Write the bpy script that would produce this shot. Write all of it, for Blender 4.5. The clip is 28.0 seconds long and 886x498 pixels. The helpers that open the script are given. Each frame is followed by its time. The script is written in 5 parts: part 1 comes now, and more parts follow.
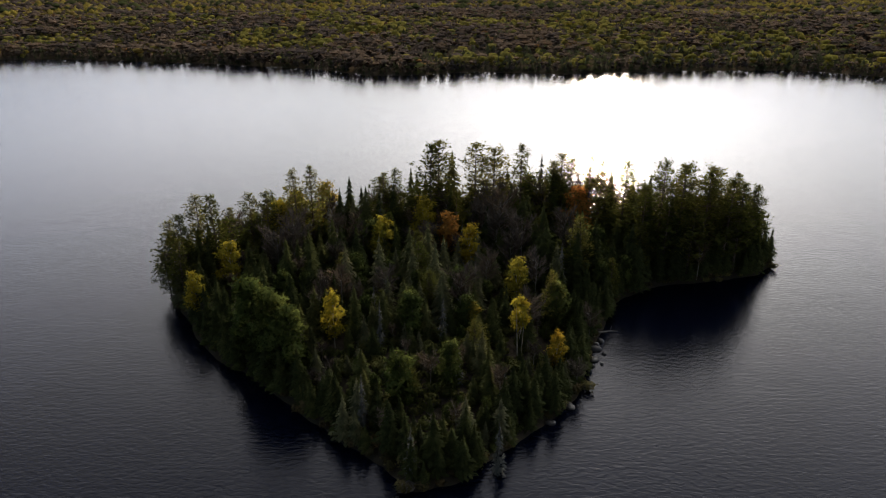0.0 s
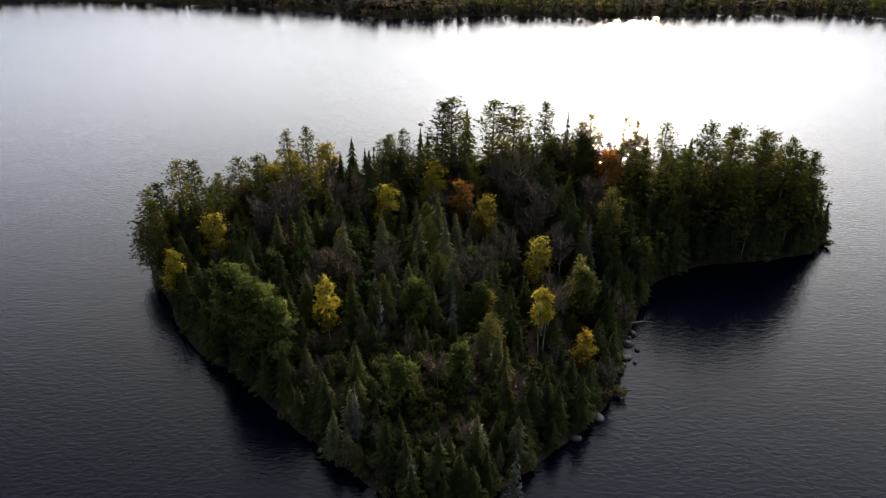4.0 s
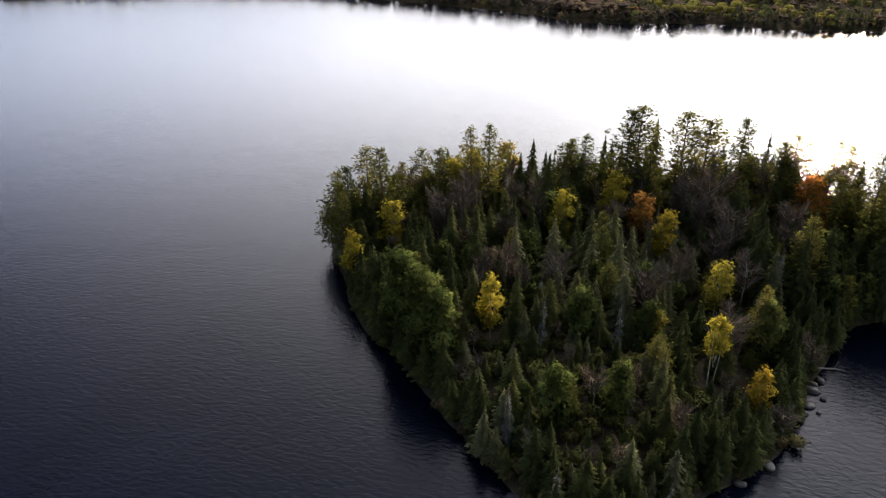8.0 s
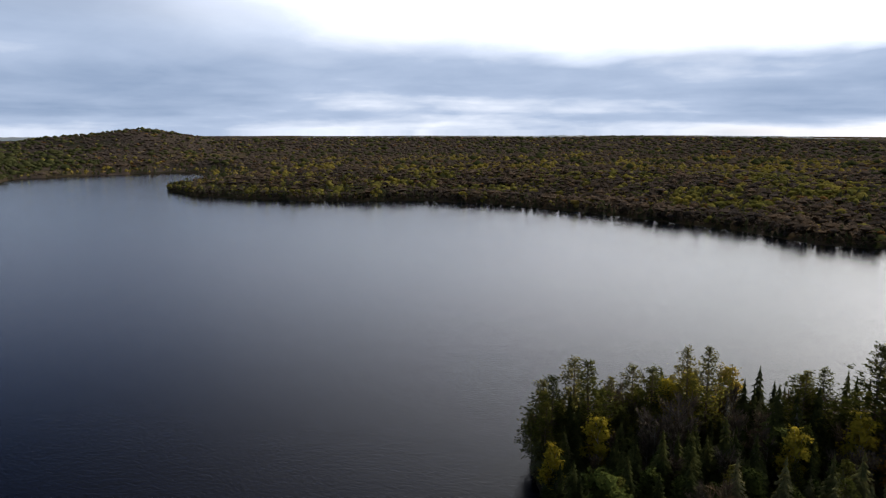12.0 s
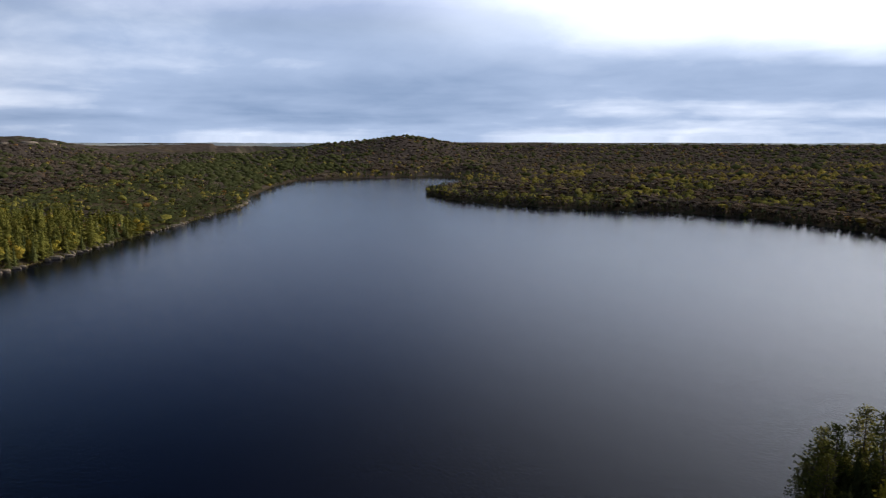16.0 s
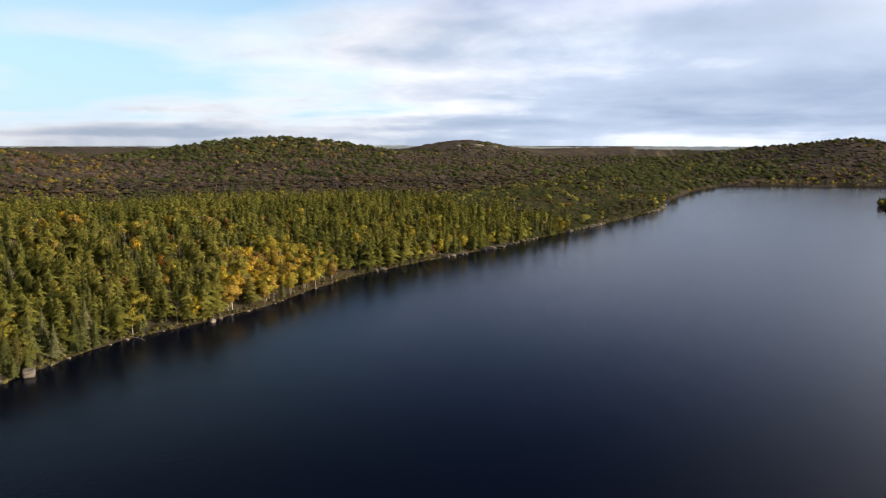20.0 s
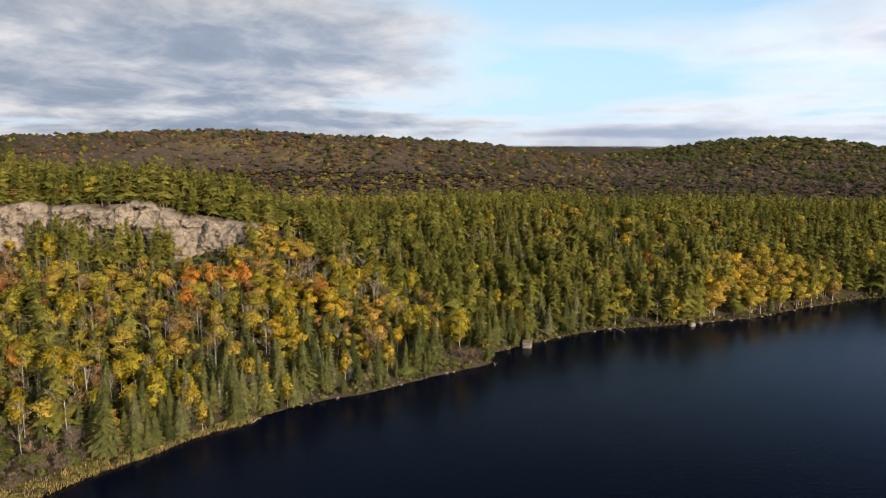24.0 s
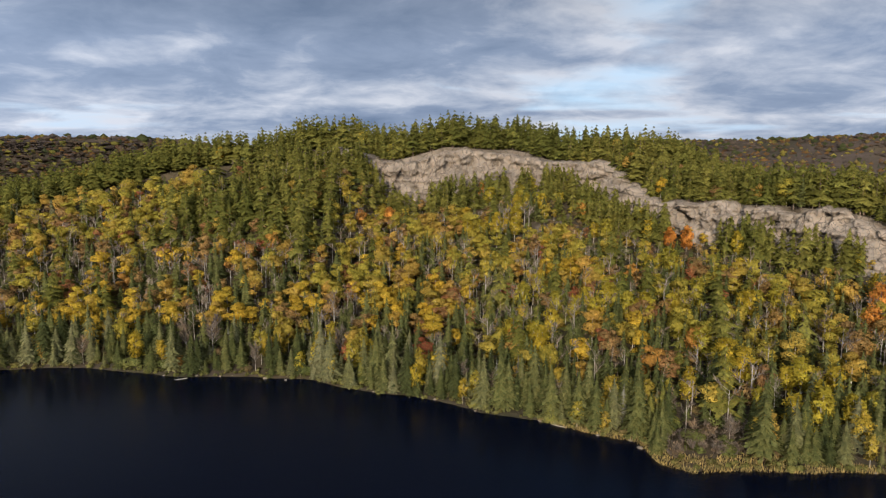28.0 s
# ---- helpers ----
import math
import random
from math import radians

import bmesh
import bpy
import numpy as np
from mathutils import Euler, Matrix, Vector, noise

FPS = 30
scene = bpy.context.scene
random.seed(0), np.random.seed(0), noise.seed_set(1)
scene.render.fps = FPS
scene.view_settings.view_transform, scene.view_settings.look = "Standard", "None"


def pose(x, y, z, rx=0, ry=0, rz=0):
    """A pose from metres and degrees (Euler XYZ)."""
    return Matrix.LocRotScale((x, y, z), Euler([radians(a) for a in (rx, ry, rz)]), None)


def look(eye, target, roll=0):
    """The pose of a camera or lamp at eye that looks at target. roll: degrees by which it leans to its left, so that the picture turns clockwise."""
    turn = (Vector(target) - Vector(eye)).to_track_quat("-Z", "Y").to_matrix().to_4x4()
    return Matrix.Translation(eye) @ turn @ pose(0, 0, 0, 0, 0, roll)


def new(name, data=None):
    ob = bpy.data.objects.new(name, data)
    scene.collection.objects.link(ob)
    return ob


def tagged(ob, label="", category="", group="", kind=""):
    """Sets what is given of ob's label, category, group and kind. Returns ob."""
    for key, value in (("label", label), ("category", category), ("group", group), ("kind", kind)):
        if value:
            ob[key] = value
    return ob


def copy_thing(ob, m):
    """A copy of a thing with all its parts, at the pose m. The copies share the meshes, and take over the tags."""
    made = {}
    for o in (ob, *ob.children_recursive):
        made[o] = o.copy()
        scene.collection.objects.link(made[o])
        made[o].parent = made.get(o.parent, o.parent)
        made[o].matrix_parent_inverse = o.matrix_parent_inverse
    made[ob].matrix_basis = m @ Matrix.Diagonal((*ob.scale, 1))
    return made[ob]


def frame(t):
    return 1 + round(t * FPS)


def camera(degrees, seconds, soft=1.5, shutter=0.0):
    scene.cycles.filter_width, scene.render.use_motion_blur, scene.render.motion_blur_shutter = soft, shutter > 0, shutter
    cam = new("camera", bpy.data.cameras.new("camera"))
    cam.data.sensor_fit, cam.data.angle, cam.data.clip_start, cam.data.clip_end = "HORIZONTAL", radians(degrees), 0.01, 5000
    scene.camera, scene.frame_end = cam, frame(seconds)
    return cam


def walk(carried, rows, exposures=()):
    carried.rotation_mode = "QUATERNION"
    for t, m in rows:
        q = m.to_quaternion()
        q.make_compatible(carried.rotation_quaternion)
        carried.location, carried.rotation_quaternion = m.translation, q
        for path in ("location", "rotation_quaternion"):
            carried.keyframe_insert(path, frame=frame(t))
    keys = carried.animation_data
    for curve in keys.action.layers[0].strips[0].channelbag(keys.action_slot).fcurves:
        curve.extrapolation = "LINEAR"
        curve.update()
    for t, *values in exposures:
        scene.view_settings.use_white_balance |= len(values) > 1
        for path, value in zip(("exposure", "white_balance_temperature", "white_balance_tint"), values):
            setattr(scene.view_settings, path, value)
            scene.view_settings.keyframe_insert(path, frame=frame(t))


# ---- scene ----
# A drone flies towards a wooded island in a lake, hovers, and turns to the left round to the far shore.
cam = camera(64.8, 28.0, soft=1.2)
PATH = [
    (0, pose(0.00, 0.00, 60.00, 68.05, 0.03, -0.00)),
    (0.1, pose(0.06, 0.57, 59.98, 69.60, 0.03, 0.01)),
    (0.2, pose(0.12, 1.13, 59.97, 71.00, 0.03, 0.02)),
    (0.3, pose(0.17, 1.70, 59.95, 71.40, 0.03, 0.03)),
    (0.4, pose(0.23, 2.26, 59.94, 71.30, 0.02, 0.04)),
    (0.5, pose(0.29, 2.83, 59.92, 70.88, 0.02, 0.05)),
    (0.6, pose(0.34, 3.39, 59.91, 70.00, 0.04, 0.07)),
    (0.7, pose(0.40, 3.95, 59.89, 68.60, 0.05, 0.09)),
    (0.8, pose(0.45, 4.52, 59.88, 66.80, 0.06, 0.10)),
    (0.9, pose(0.51, 5.08, 59.86, 65.10, 0.07, 0.12)),
    (1, pose(0.56, 5.65, 59.85, 63.89, 0.08, 0.14)),
    (1.5, pose(0.82, 8.38, 59.77, 63.77, 0.08, 0.19)),
    (2, pose(1.03, 10.92, 59.67, 63.81, 0.10, 0.18)),
    (2.5, pose(1.19, 13.21, 59.54, 63.73, 0.10, 0.27)),
    (4.5, pose(0.65, 16.31, 58.47, 63.61, 0.06, 2.71)),
    (5, pose(0.51, 16.41, 58.31, 63.57, 0.01, 4.59)),
    (5.5, pose(0.39, 16.47, 58.18, 63.55, -0.02, 6.96)),
    (6, pose(0.27, 16.54, 58.11, 63.48, -0.03, 9.30)),
    (6.5, pose(0.18, 16.61, 58.09, 63.43, -0.03, 11.51)),
    (7, pose(0.14, 16.67, 58.12, 63.40, -0.04, 13.19)),
    (7.5, pose(0.13, 16.73, 58.20, 63.50, -0.10, 14.87)),
    (8, pose(0.15, 16.80, 58.31, 63.82, -0.06, 16.71)),
    (8.5, pose(0.17, 16.87, 58.43, 65.01, -0.13, 18.87)),
    (9, pose(0.22, 16.92, 58.55, 66.20, -0.05, 21.09)),
    (9.5, pose(0.28, 16.93, 58.65, 67.94, -0.01, 23.31)),
    (10, pose(0.33, 16.91, 58.74, 69.95, 0.08, 25.48)),
    (10.5, pose(0.31, 16.94, 58.83, 72.21, 0.04, 27.70)),
    (11, pose(0.25, 17.02, 58.91, 75.39, 0.02, 29.93)),
    (11.5, pose(0.17, 17.10, 59.00, 78.60, 0.01, 32.10)),
    (12, pose(-0.07, 17.16, 59.11, 80.38, -0.00, 34.35)),
    (13.5, pose(-0.80, 17.33, 59.46, 80.52, -0.03, 41.56)),
    (14, pose(-1.27, 17.37, 59.54, 80.52, 0.07, 44.22)),
    (14.5, pose(-1.78, 17.40, 59.61, 80.53, 0.01, 46.80)),
    (15, pose(-2.32, 17.42, 59.67, 80.52, 0.02, 49.36)),
    (15.5, pose(-2.90, 17.41, 59.72, 80.57, 0.05, 51.88)),
    (16, pose(-3.51, 17.38, 59.76, 80.90, -0.05, 54.37)),
    (16.5, pose(-4.17, 17.31, 59.80, 81.13, -0.03, 56.84)),
    (17, pose(-4.86, 17.22, 59.82, 81.11, 0.00, 58.60)),
    (17.5, pose(-5.57, 17.13, 59.83, 81.13, 0.01, 62.81)),
    (18, pose(-6.29, 17.04, 59.83, 81.13, -0.00, 68.32)),
    (18.5, pose(-7.00, 16.93, 59.82, 81.15, 0.08, 73.63)),
    (19, pose(-7.68, 16.77, 59.81, 81.16, 0.09, 78.36)),
    (19.5, pose(-8.32, 16.56, 59.80, 81.17, 0.05, 82.90)),
    (20, pose(-8.90, 16.31, 59.78, 81.16, 0.02, 87.43)),
    (20.5, pose(-9.45, 16.04, 59.77, 81.16, -0.01, 91.43)),
    (22.5, pose(-10.80, 14.65, 59.82, 81.11, -0.02, 110.96)),
    (23, pose(-11.07, 14.31, 59.74, 81.12, 0.01, 117.81)),
    (23.5, pose(-11.30, 13.97, 59.63, 81.15, -0.02, 121.80)),
    (24, pose(-11.46, 13.63, 59.52, 81.20, -0.05, 125.91)),
    (24.5, pose(-11.58, 13.27, 59.38, 81.26, -0.02, 133.28)),
    (25, pose(-11.65, 12.94, 59.23, 81.35, -0.02, 140.81)),
    (25.5, pose(-11.68, 12.63, 59.06, 81.44, 0.01, 149.49)),
    (26, pose(-11.71, 12.37, 58.91, 81.52, 0.06, 158.54)),
    (26.5, pose(-11.78, 12.17, 58.77, 81.54, -0.01, 166.44)),
    (27, pose(-11.84, 12.00, 58.67, 81.55, -0.06, 170.95)),
    (27.5, pose(-11.90, 11.86, 58.59, 81.55, -0.12, 176.31)),
    (28, pose(-11.98, 11.75, 58.53, 81.51, -0.19, 178.60)),
]
EXPOSURES = [(0, 0.48, 6300, 14), (1, 0.22, 6250, 13), (2, 0.55, 6200, 12), (5, 0.9, 6250, 14), (8, 1.25, 6250, 16), (10, 1.05, 6250, 14), (11, 0.6, 6350, 12), (13, -0.1, 5950, 12), (15, -0.06, 5850, 12), (17, 0.18, 5950, 13), (20, 0.48, 6550, 12), (23, 0.5, 6600, 12), (25, 0.38, 6300, 12), (28, 0.32, 5900, 12)]
walk(cam, PATH, EXPOSURES)


# ---- daylight ----
SUN_TURN, SUN_HIGH = radians(13.0), radians(15.0)
SUN_WAY = Vector((math.sin(SUN_TURN) * math.cos(SUN_HIGH), math.cos(SUN_TURN) * math.cos(SUN_HIGH), math.sin(SUN_HIGH)))
sun = new("sun", bpy.data.lights.new("sun", "SUN"))
sun.data.energy, sun.data.angle, sun.data.color = 5.0, radians(1.0), (1.0, 0.79, 0.52)
sun.matrix_world = look(SUN_WAY * 900, (0, 0, 0))


class Nodes:
    """Short calls for a node tree."""

    def __init__(self, tree):
        self.tree = tree
        tree.nodes.clear()

    def add(self, kind, sockets=None, **settings):
        node = self.tree.nodes.new(kind)
        for key, value in settings.items():
            setattr(node, key, value)
        for key, value in (sockets or {}).items():
            if isinstance(value, bpy.types.NodeSocket):
                self.tree.links.new(value, node.inputs[key])
            else:
                node.inputs[key].default_value = value
        return node

    def math(self, op, a, b=0.0, clamp=False):
        return self.add("ShaderNodeMath", {0: a, 1: b}, operation=op, use_clamp=clamp).outputs[0]

    def vec(self, op, a, b=(0, 0, 0)):
        return self.add("ShaderNodeVectorMath", {0: a, 1: b}, operation=op)

    def noise(self, where, scale, detail=4.0, rough=0.55, distort=0.0):
        return self.add("ShaderNodeTexNoise", {"Vector": where, "Scale": scale, "Detail": detail, "Roughness": rough, "Distortion": distort}).outputs[0]

    def ramp(self, fac, stops, mode="LINEAR"):
        node = self.add("ShaderNodeValToRGB", {0: fac})
        node.color_ramp.interpolation = mode
        while len(node.color_ramp.elements) < len(stops):
            node.color_ramp.elements.new(0.5)
        for e, (at, c) in zip(node.color_ramp.elements, stops):
            e.position, e.color = at, (*c, 1.0)
        return node.outputs[0]

    def mix(self, fac, a, b, how="MIX"):
        node = self.add("ShaderNodeMix", data_type="RGBA", blend_type=how)
        for key, value in ((0, fac), (6, a), (7, b)):
            if isinstance(value, bpy.types.NodeSocket):
                self.tree.links.new(value, node.inputs[key])
            else:
                node.inputs[key].default_value = value if key == 0 else (*value, 1.0)
        return node.outputs[2]


world = bpy.data.worlds.new("autumn_sky")
scene.world = world
world.use_nodes = True
w = Nodes(world.node_tree)
sky = w.add("ShaderNodeTexSky", sky_type="NISHITA", sun_disc=False, sun_elevation=SUN_HIGH, sun_rotation=SUN_TURN, air_density=1.2, dust_density=0.6)
way = w.add("ShaderNodeTexCoord").outputs["Generated"]
axes = w.add("ShaderNodeSeparateXYZ", {0: way})
low = w.math("MAXIMUM", axes.outputs[2], 0.0)
up = w.math("ADD", low, 0.115)
flat = w.add("ShaderNodeCombineXYZ", {0: w.math("DIVIDE", axes.outputs[0], up), 1: w.math("DIVIDE", axes.outputs[1], up), 2: 0.3}).outputs[0]
big = w.noise(flat, 0.27, 3.0, 0.42, 0.2)
fine = w.noise(flat, 0.85, 5.0, 0.48, 0.2)


def quarter(bearing, wide, narrow):
    """1 towards a bearing (degrees, anticlockwise from y), fading to 0."""
    at = w.vec("DOT_PRODUCT", way, (-math.sin(radians(bearing)), math.cos(radians(bearing)), 0.0)).outputs["Value"]
    return w.ramp(at, [(math.cos(radians(wide)), (0, 0, 0)), (math.cos(radians(narrow)), (1, 1, 1))], "EASE")


# A grey deck in the south-west, a clear stretch west of it, a low soft bank of stratus in the north-west.
deck = quarter(172, 58, 30)
blue = w.math("MULTIPLY", quarter(84, 62, 30), w.ramp(low, [(0.16, (0, 0, 0)), (0.26, (1, 1, 1))]))
gap = w.math("MULTIPLY", quarter(108, 26, 6), w.ramp(low, [(0.015, (0, 0, 0)), (0.06, (1, 1, 1))]))
stratus = w.math("MULTIPLY", quarter(38, 58, 24), w.ramp(low, [(0.0, (0.1, 0.1, 0.1)), (0.03, (1, 1, 1)), (0.075, (0.8, 0.8, 0.8)), (0.13, (0, 0, 0))]))
streak = w.noise(w.vec("MULTIPLY", way, (3.5, 3.5, 42.0)).outputs[0], 1.0, 3.0, 0.5, 0.3)
band = w.ramp(low, [(0.008, (0, 0, 0)), (0.02, (1, 1, 1)), (0.045, (0.8, 0.8, 0.8)), (0.09, (0, 0, 0))])
body = w.math("ADD", w.math("MULTIPLY", big, 0.7), w.math("MULTIPLY", fine, 0.3))
body = w.math("ADD", body, w.math("MULTIPLY", w.math("SUBTRACT", streak, 0.42), w.math("MULTIPLY", band, 0.36)))
body = w.math("ADD", body, w.math("ADD", w.math("MULTIPLY", deck, 0.055), w.math("MULTIPLY", stratus, 0.12)))
body = w.math("SUBTRACT", body, w.math("ADD", w.math("MULTIPLY", gap, 0.05), w.math("MULTIPLY", blue, 0.16)))
body = w.math("SUBTRACT", body, w.ramp(low, [(0.002, (0.03, 0.03, 0.03)), (0.014, (0.0, 0.0, 0.0))]))
body = w.math("SUBTRACT", body, w.ramp(low, [(0.15, (0, 0, 0)), (0.40, (0.2, 0.2, 0.2))]))
cover = w.ramp(body, [(0.36, (0, 0, 0)), (0.48, (1, 1, 1))])
puff = w.math("ADD", low, 0.24)
billow = w.noise(w.add("ShaderNodeCombineXYZ", {0: w.math("DIVIDE", axes.outputs[0], puff), 1: w.math("DIVIDE", axes.outputs[1], puff), 2: 0.7}).outputs[0], 3.2, 6.0, 0.58, 0.3)
ruffle = w.math("ADD", 0.16, w.math("MULTIPLY", deck, 0.38))
cloud = w.ramp(w.math("ADD", body, w.math("MULTIPLY", w.math("SUBTRACT", billow, 0.5), ruffle)), [(0.41, (0.97, 0.975, 0.99)), (0.49, (0.68, 0.73, 0.81)), (0.58, (0.42, 0.50, 0.63)), (0.80, (0.22, 0.30, 0.43))])
cloud = w.vec("SCALE", cloud)
w.tree.links.new(w.ramp(low, [(0.13, (1.0, 1.0, 1.0)), (0.38, (0.20, 0.20, 0.20)), (0.65, (0.17, 0.17, 0.17))]), cloud.inputs["Scale"])
clear = w.mix(w.ramp(low, [(0.1, (0.75, 0.75, 0.75)), (0.42, (0.0, 0.0, 0.0))]), sky.outputs[0], (4.0, 6.6, 9.2))
facing = w.vec("DOT_PRODUCT", way, tuple(SUN_WAY)).outputs["Value"]
lit = w.vec("SCALE", cloud.outputs[0])
w.tree.links.new(w.ramp(w.math("MULTIPLY", w.math("ADD", facing, 1.0), 0.5), [(0.0, (5.4, 5.4, 5.4)), (0.35, (8.0, 8.0, 8.0)), (0.5, (10.5, 10.5, 10.5))]), lit.inputs["Scale"])
thin = w.vec("SCALE", clear)
w.tree.links.new(w.ramp(low, [(0.2, (1.0, 1.0, 1.0)), (0.45, (0.32, 0.32, 0.32))]), thin.inputs["Scale"])
heaven = w.mix(cover, thin.outputs[0], lit.outputs[0])
deep = w.math("MULTIPLY", quarter(58, 54, 24), w.ramp(low, [(0.15, (0, 0, 0)), (0.27, (1, 1, 1))]))
heaven = w.mix(deep, heaven, w.vec("MULTIPLY", heaven, (0.62, 0.72, 1.1)).outputs[0])
toward = w.math("MAXIMUM", w.vec("DOT_PRODUCT", way, tuple(SUN_WAY)).outputs["Value"], 0.0)
veil = w.ramp(w.math("ADD", low, w.math("MULTIPLY", w.math("SUBTRACT", fine, 0.5), 0.12)), [(0.09, (0, 0, 0)), (0.23, (1, 1, 1))])
glow = w.math("ADD", w.math("MULTIPLY", w.math("POWER", toward, 2.6), 27.0), w.math("MULTIPLY", w.math("POWER", toward, 40.0), 40.0))
glow = w.math("ADD", glow, w.math("MULTIPLY", quarter(22, 42, 12), 4.5))
glow = w.math("MULTIPLY", glow, veil)
heaven = w.vec("ADD", heaven, w.vec("SCALE", w.add("ShaderNodeCombineXYZ", {0: 1.0, 1: 0.95, 2: 0.86}).outputs[0]).outputs[0])
heaven.inputs[1].links[0].from_node.inputs["Scale"].default_value = 1.0
w.tree.links.new(glow, heaven.inputs[1].links[0].from_node.inputs["Scale"])
w.add("ShaderNodeOutputWorld", {0: w.add("ShaderNodeBackground", {0: heaven.outputs[0], 1: 0.1}).outputs[0]})


# ---- materials ----
def material(name):
    m = bpy.data.materials.new(name)
    m.use_nodes = True
    return m, Nodes(m.node_tree)


def finish(n, base, rough=0.8, bump=None, strength=0.3, reach=0.1, spec=0.3, through_light=0.0, gaps=0.0, airy=0.485):
    shader = n.add("ShaderNodeBsdfPrincipled", {"Base Color": base, "Roughness": rough, "Specular IOR Level": spec})
    if bump is not None:
        n.tree.links.new(n.add("ShaderNodeBump", {"Height": bump, "Strength": strength, "Distance": reach}).outputs[0], shader.inputs["Normal"])
    out = shader.outputs[0]
    if through_light:
        out = n.add("ShaderNodeMixShader", {0: through_light, 1: out, 2: n.add("ShaderNodeBsdfTranslucent", {"Color": base}).outputs[0]}).outputs[0]
    if gaps:
        lace = n.noise(n.add("ShaderNodeNewGeometry").outputs["Position"], gaps, 3.0, 0.65)
        hole = n.math("LESS_THAN", lace, airy)
        out = n.add("ShaderNodeMixShader", {0: hole, 1: out, 2: n.add("ShaderNodeBsdfTransparent").outputs[0]}).outputs[0]
    n.add("ShaderNodeOutputMaterial", {0: out})


def foliage(name, stops, leafy, spread=0.5, gaps=0.0, airy=0.485):
    """Leaves or needles: a tone for each tree, and a lighter or darker one for each spray."""
    m, n = material(name)
    tree = n.math("FRACT", n.math("ADD", n.add("ShaderNodeObjectInfo").outputs["Random"], n.add("ShaderNodeAttribute", attribute_name="tint").outputs["Fac"]))
    spray = n.add("ShaderNodeNewGeometry").outputs["Random Per Island"]
    tone = n.ramp(tree, stops)
    value = n.math("ADD", n.math("MULTIPLY", spray, spread), 1.0 - spread / 2)
    base = n.vec("SCALE", tone)
    n.tree.links.new(value, base.inputs["Scale"])
    grain = n.noise(n.add("ShaderNodeTexCoord").outputs["Object"], 5.0, 2.0)
    base = n.mix(grain, base.outputs[0], n.vec("MULTIPLY", base.outputs[0], (0.55, 0.6, 0.6)).outputs[0])
    clump = n.ramp(n.noise(n.add("ShaderNodeNewGeometry").outputs["Position"], 1.1, 3.0, 0.6), [(0.38, (0, 0, 0)), (0.62, (1, 1, 1))])
    base = n.mix(clump, n.vec("MULTIPLY", base, (0.66, 0.72, 0.72)).outputs[0], n.vec("MULTIPLY", base, (1.22, 1.2, 1.1)).outputs[0])
    finish(n, base, 0.8, spec=0.0, through_light=leafy, gaps=gaps, airy=airy)
    return m


SPRUCE_TONES = [(0.0, (0.056, 0.063, 0.025)), (0.35, (0.092, 0.098, 0.036)), (0.75, (0.134, 0.132, 0.048)), (1.0, (0.19, 0.178, 0.10))]
NEEDLES = foliage("spruce_needles", SPRUCE_TONES, 0.32, 0.4, 2.6, 0.41)
PINE_TONES = [(0.0, (0.080, 0.086, 0.021)), (0.5, (0.138, 0.130, 0.031)), (1.0, (0.205, 0.176, 0.043))]
PINE = foliage("pine_needles", PINE_TONES, 0.26, 0.7, 2.4, 0.43)
GOLD_TONES = [(0.0, (0.47, 0.30, 0.035)), (0.2, (0.42, 0.295, 0.038)), (0.5, (0.37, 0.27, 0.046)), (0.8, (0.30, 0.25, 0.042)), (1.0, (0.42, 0.25, 0.06))]
GOLD = foliage("yellow_leaves", GOLD_TONES, 0.3, 0.4, 2.6)
RUST_TONES = [(0.0, (0.42, 0.21, 0.05)), (0.45, (0.34, 0.20, 0.06)), (0.8, (0.26, 0.16, 0.07)), (1.0, (0.27, 0.09, 0.045))]
RUST = foliage("orange_leaves", RUST_TONES, 0.3, 0.4, 2.6)
GREEN = foliage("green_leaves", [(0.0, (0.07, 0.09, 0.025)), (1.0, (0.11, 0.12, 0.035))], 0.3, 0.8, 2.2)
GOLDEN = foliage("golden_leaves", [(0.0, (0.46, 0.33, 0.035)), (0.5, (0.40, 0.32, 0.04)), (1.0, (0.34, 0.29, 0.045))], 0.42, 0.4, 2.2)
ORANGE = foliage("bright_orange_leaves", [(0.0, (0.56, 0.22, 0.045)), (0.6, (0.48, 0.24, 0.06)), (1.0, (0.42, 0.13, 0.045))], 0.4, 0.4, 2.2)
TWIGS = foliage("bare_twigs", [(0.0, (0.12, 0.09, 0.075)), (0.5, (0.17, 0.135, 0.115)), (1.0, (0.18, 0.125, 0.085))], 0.0, 0.5)
SHRUB = foliage("shrub_leaves", [(0.0, (0.10, 0.11, 0.035)), (0.5, (0.15, 0.135, 0.045)), (1.0, (0.13, 0.09, 0.05))], 0.2, 0.6, 3.0)
SEDGE = foliage("sedge_blades", [(0.0, (0.25, 0.20, 0.06)), (0.6, (0.33, 0.26, 0.10)), (1.0, (0.30, 0.20, 0.09))], 0.2, 0.5)
FAR_NEEDLES = foliage("distant_spruce", [(0.0, (0.045, 0.05, 0.03)), (1.0, (0.08, 0.084, 0.046))], 0.2, 0.2)
FAR_PINE = foliage("distant_pine", [(0.0, (0.055, 0.064, 0.028)), (1.0, (0.095, 0.098, 0.042))], 0.2, 0.2)
FAR_GOLD = foliage("distant_yellow_leaves", [(0.0, (0.46, 0.37, 0.09)), (0.3, (0.40, 0.34, 0.09)), (0.6, (0.31, 0.29, 0.08)), (1.0, (0.36, 0.26, 0.10))], 0.6, 0.35)
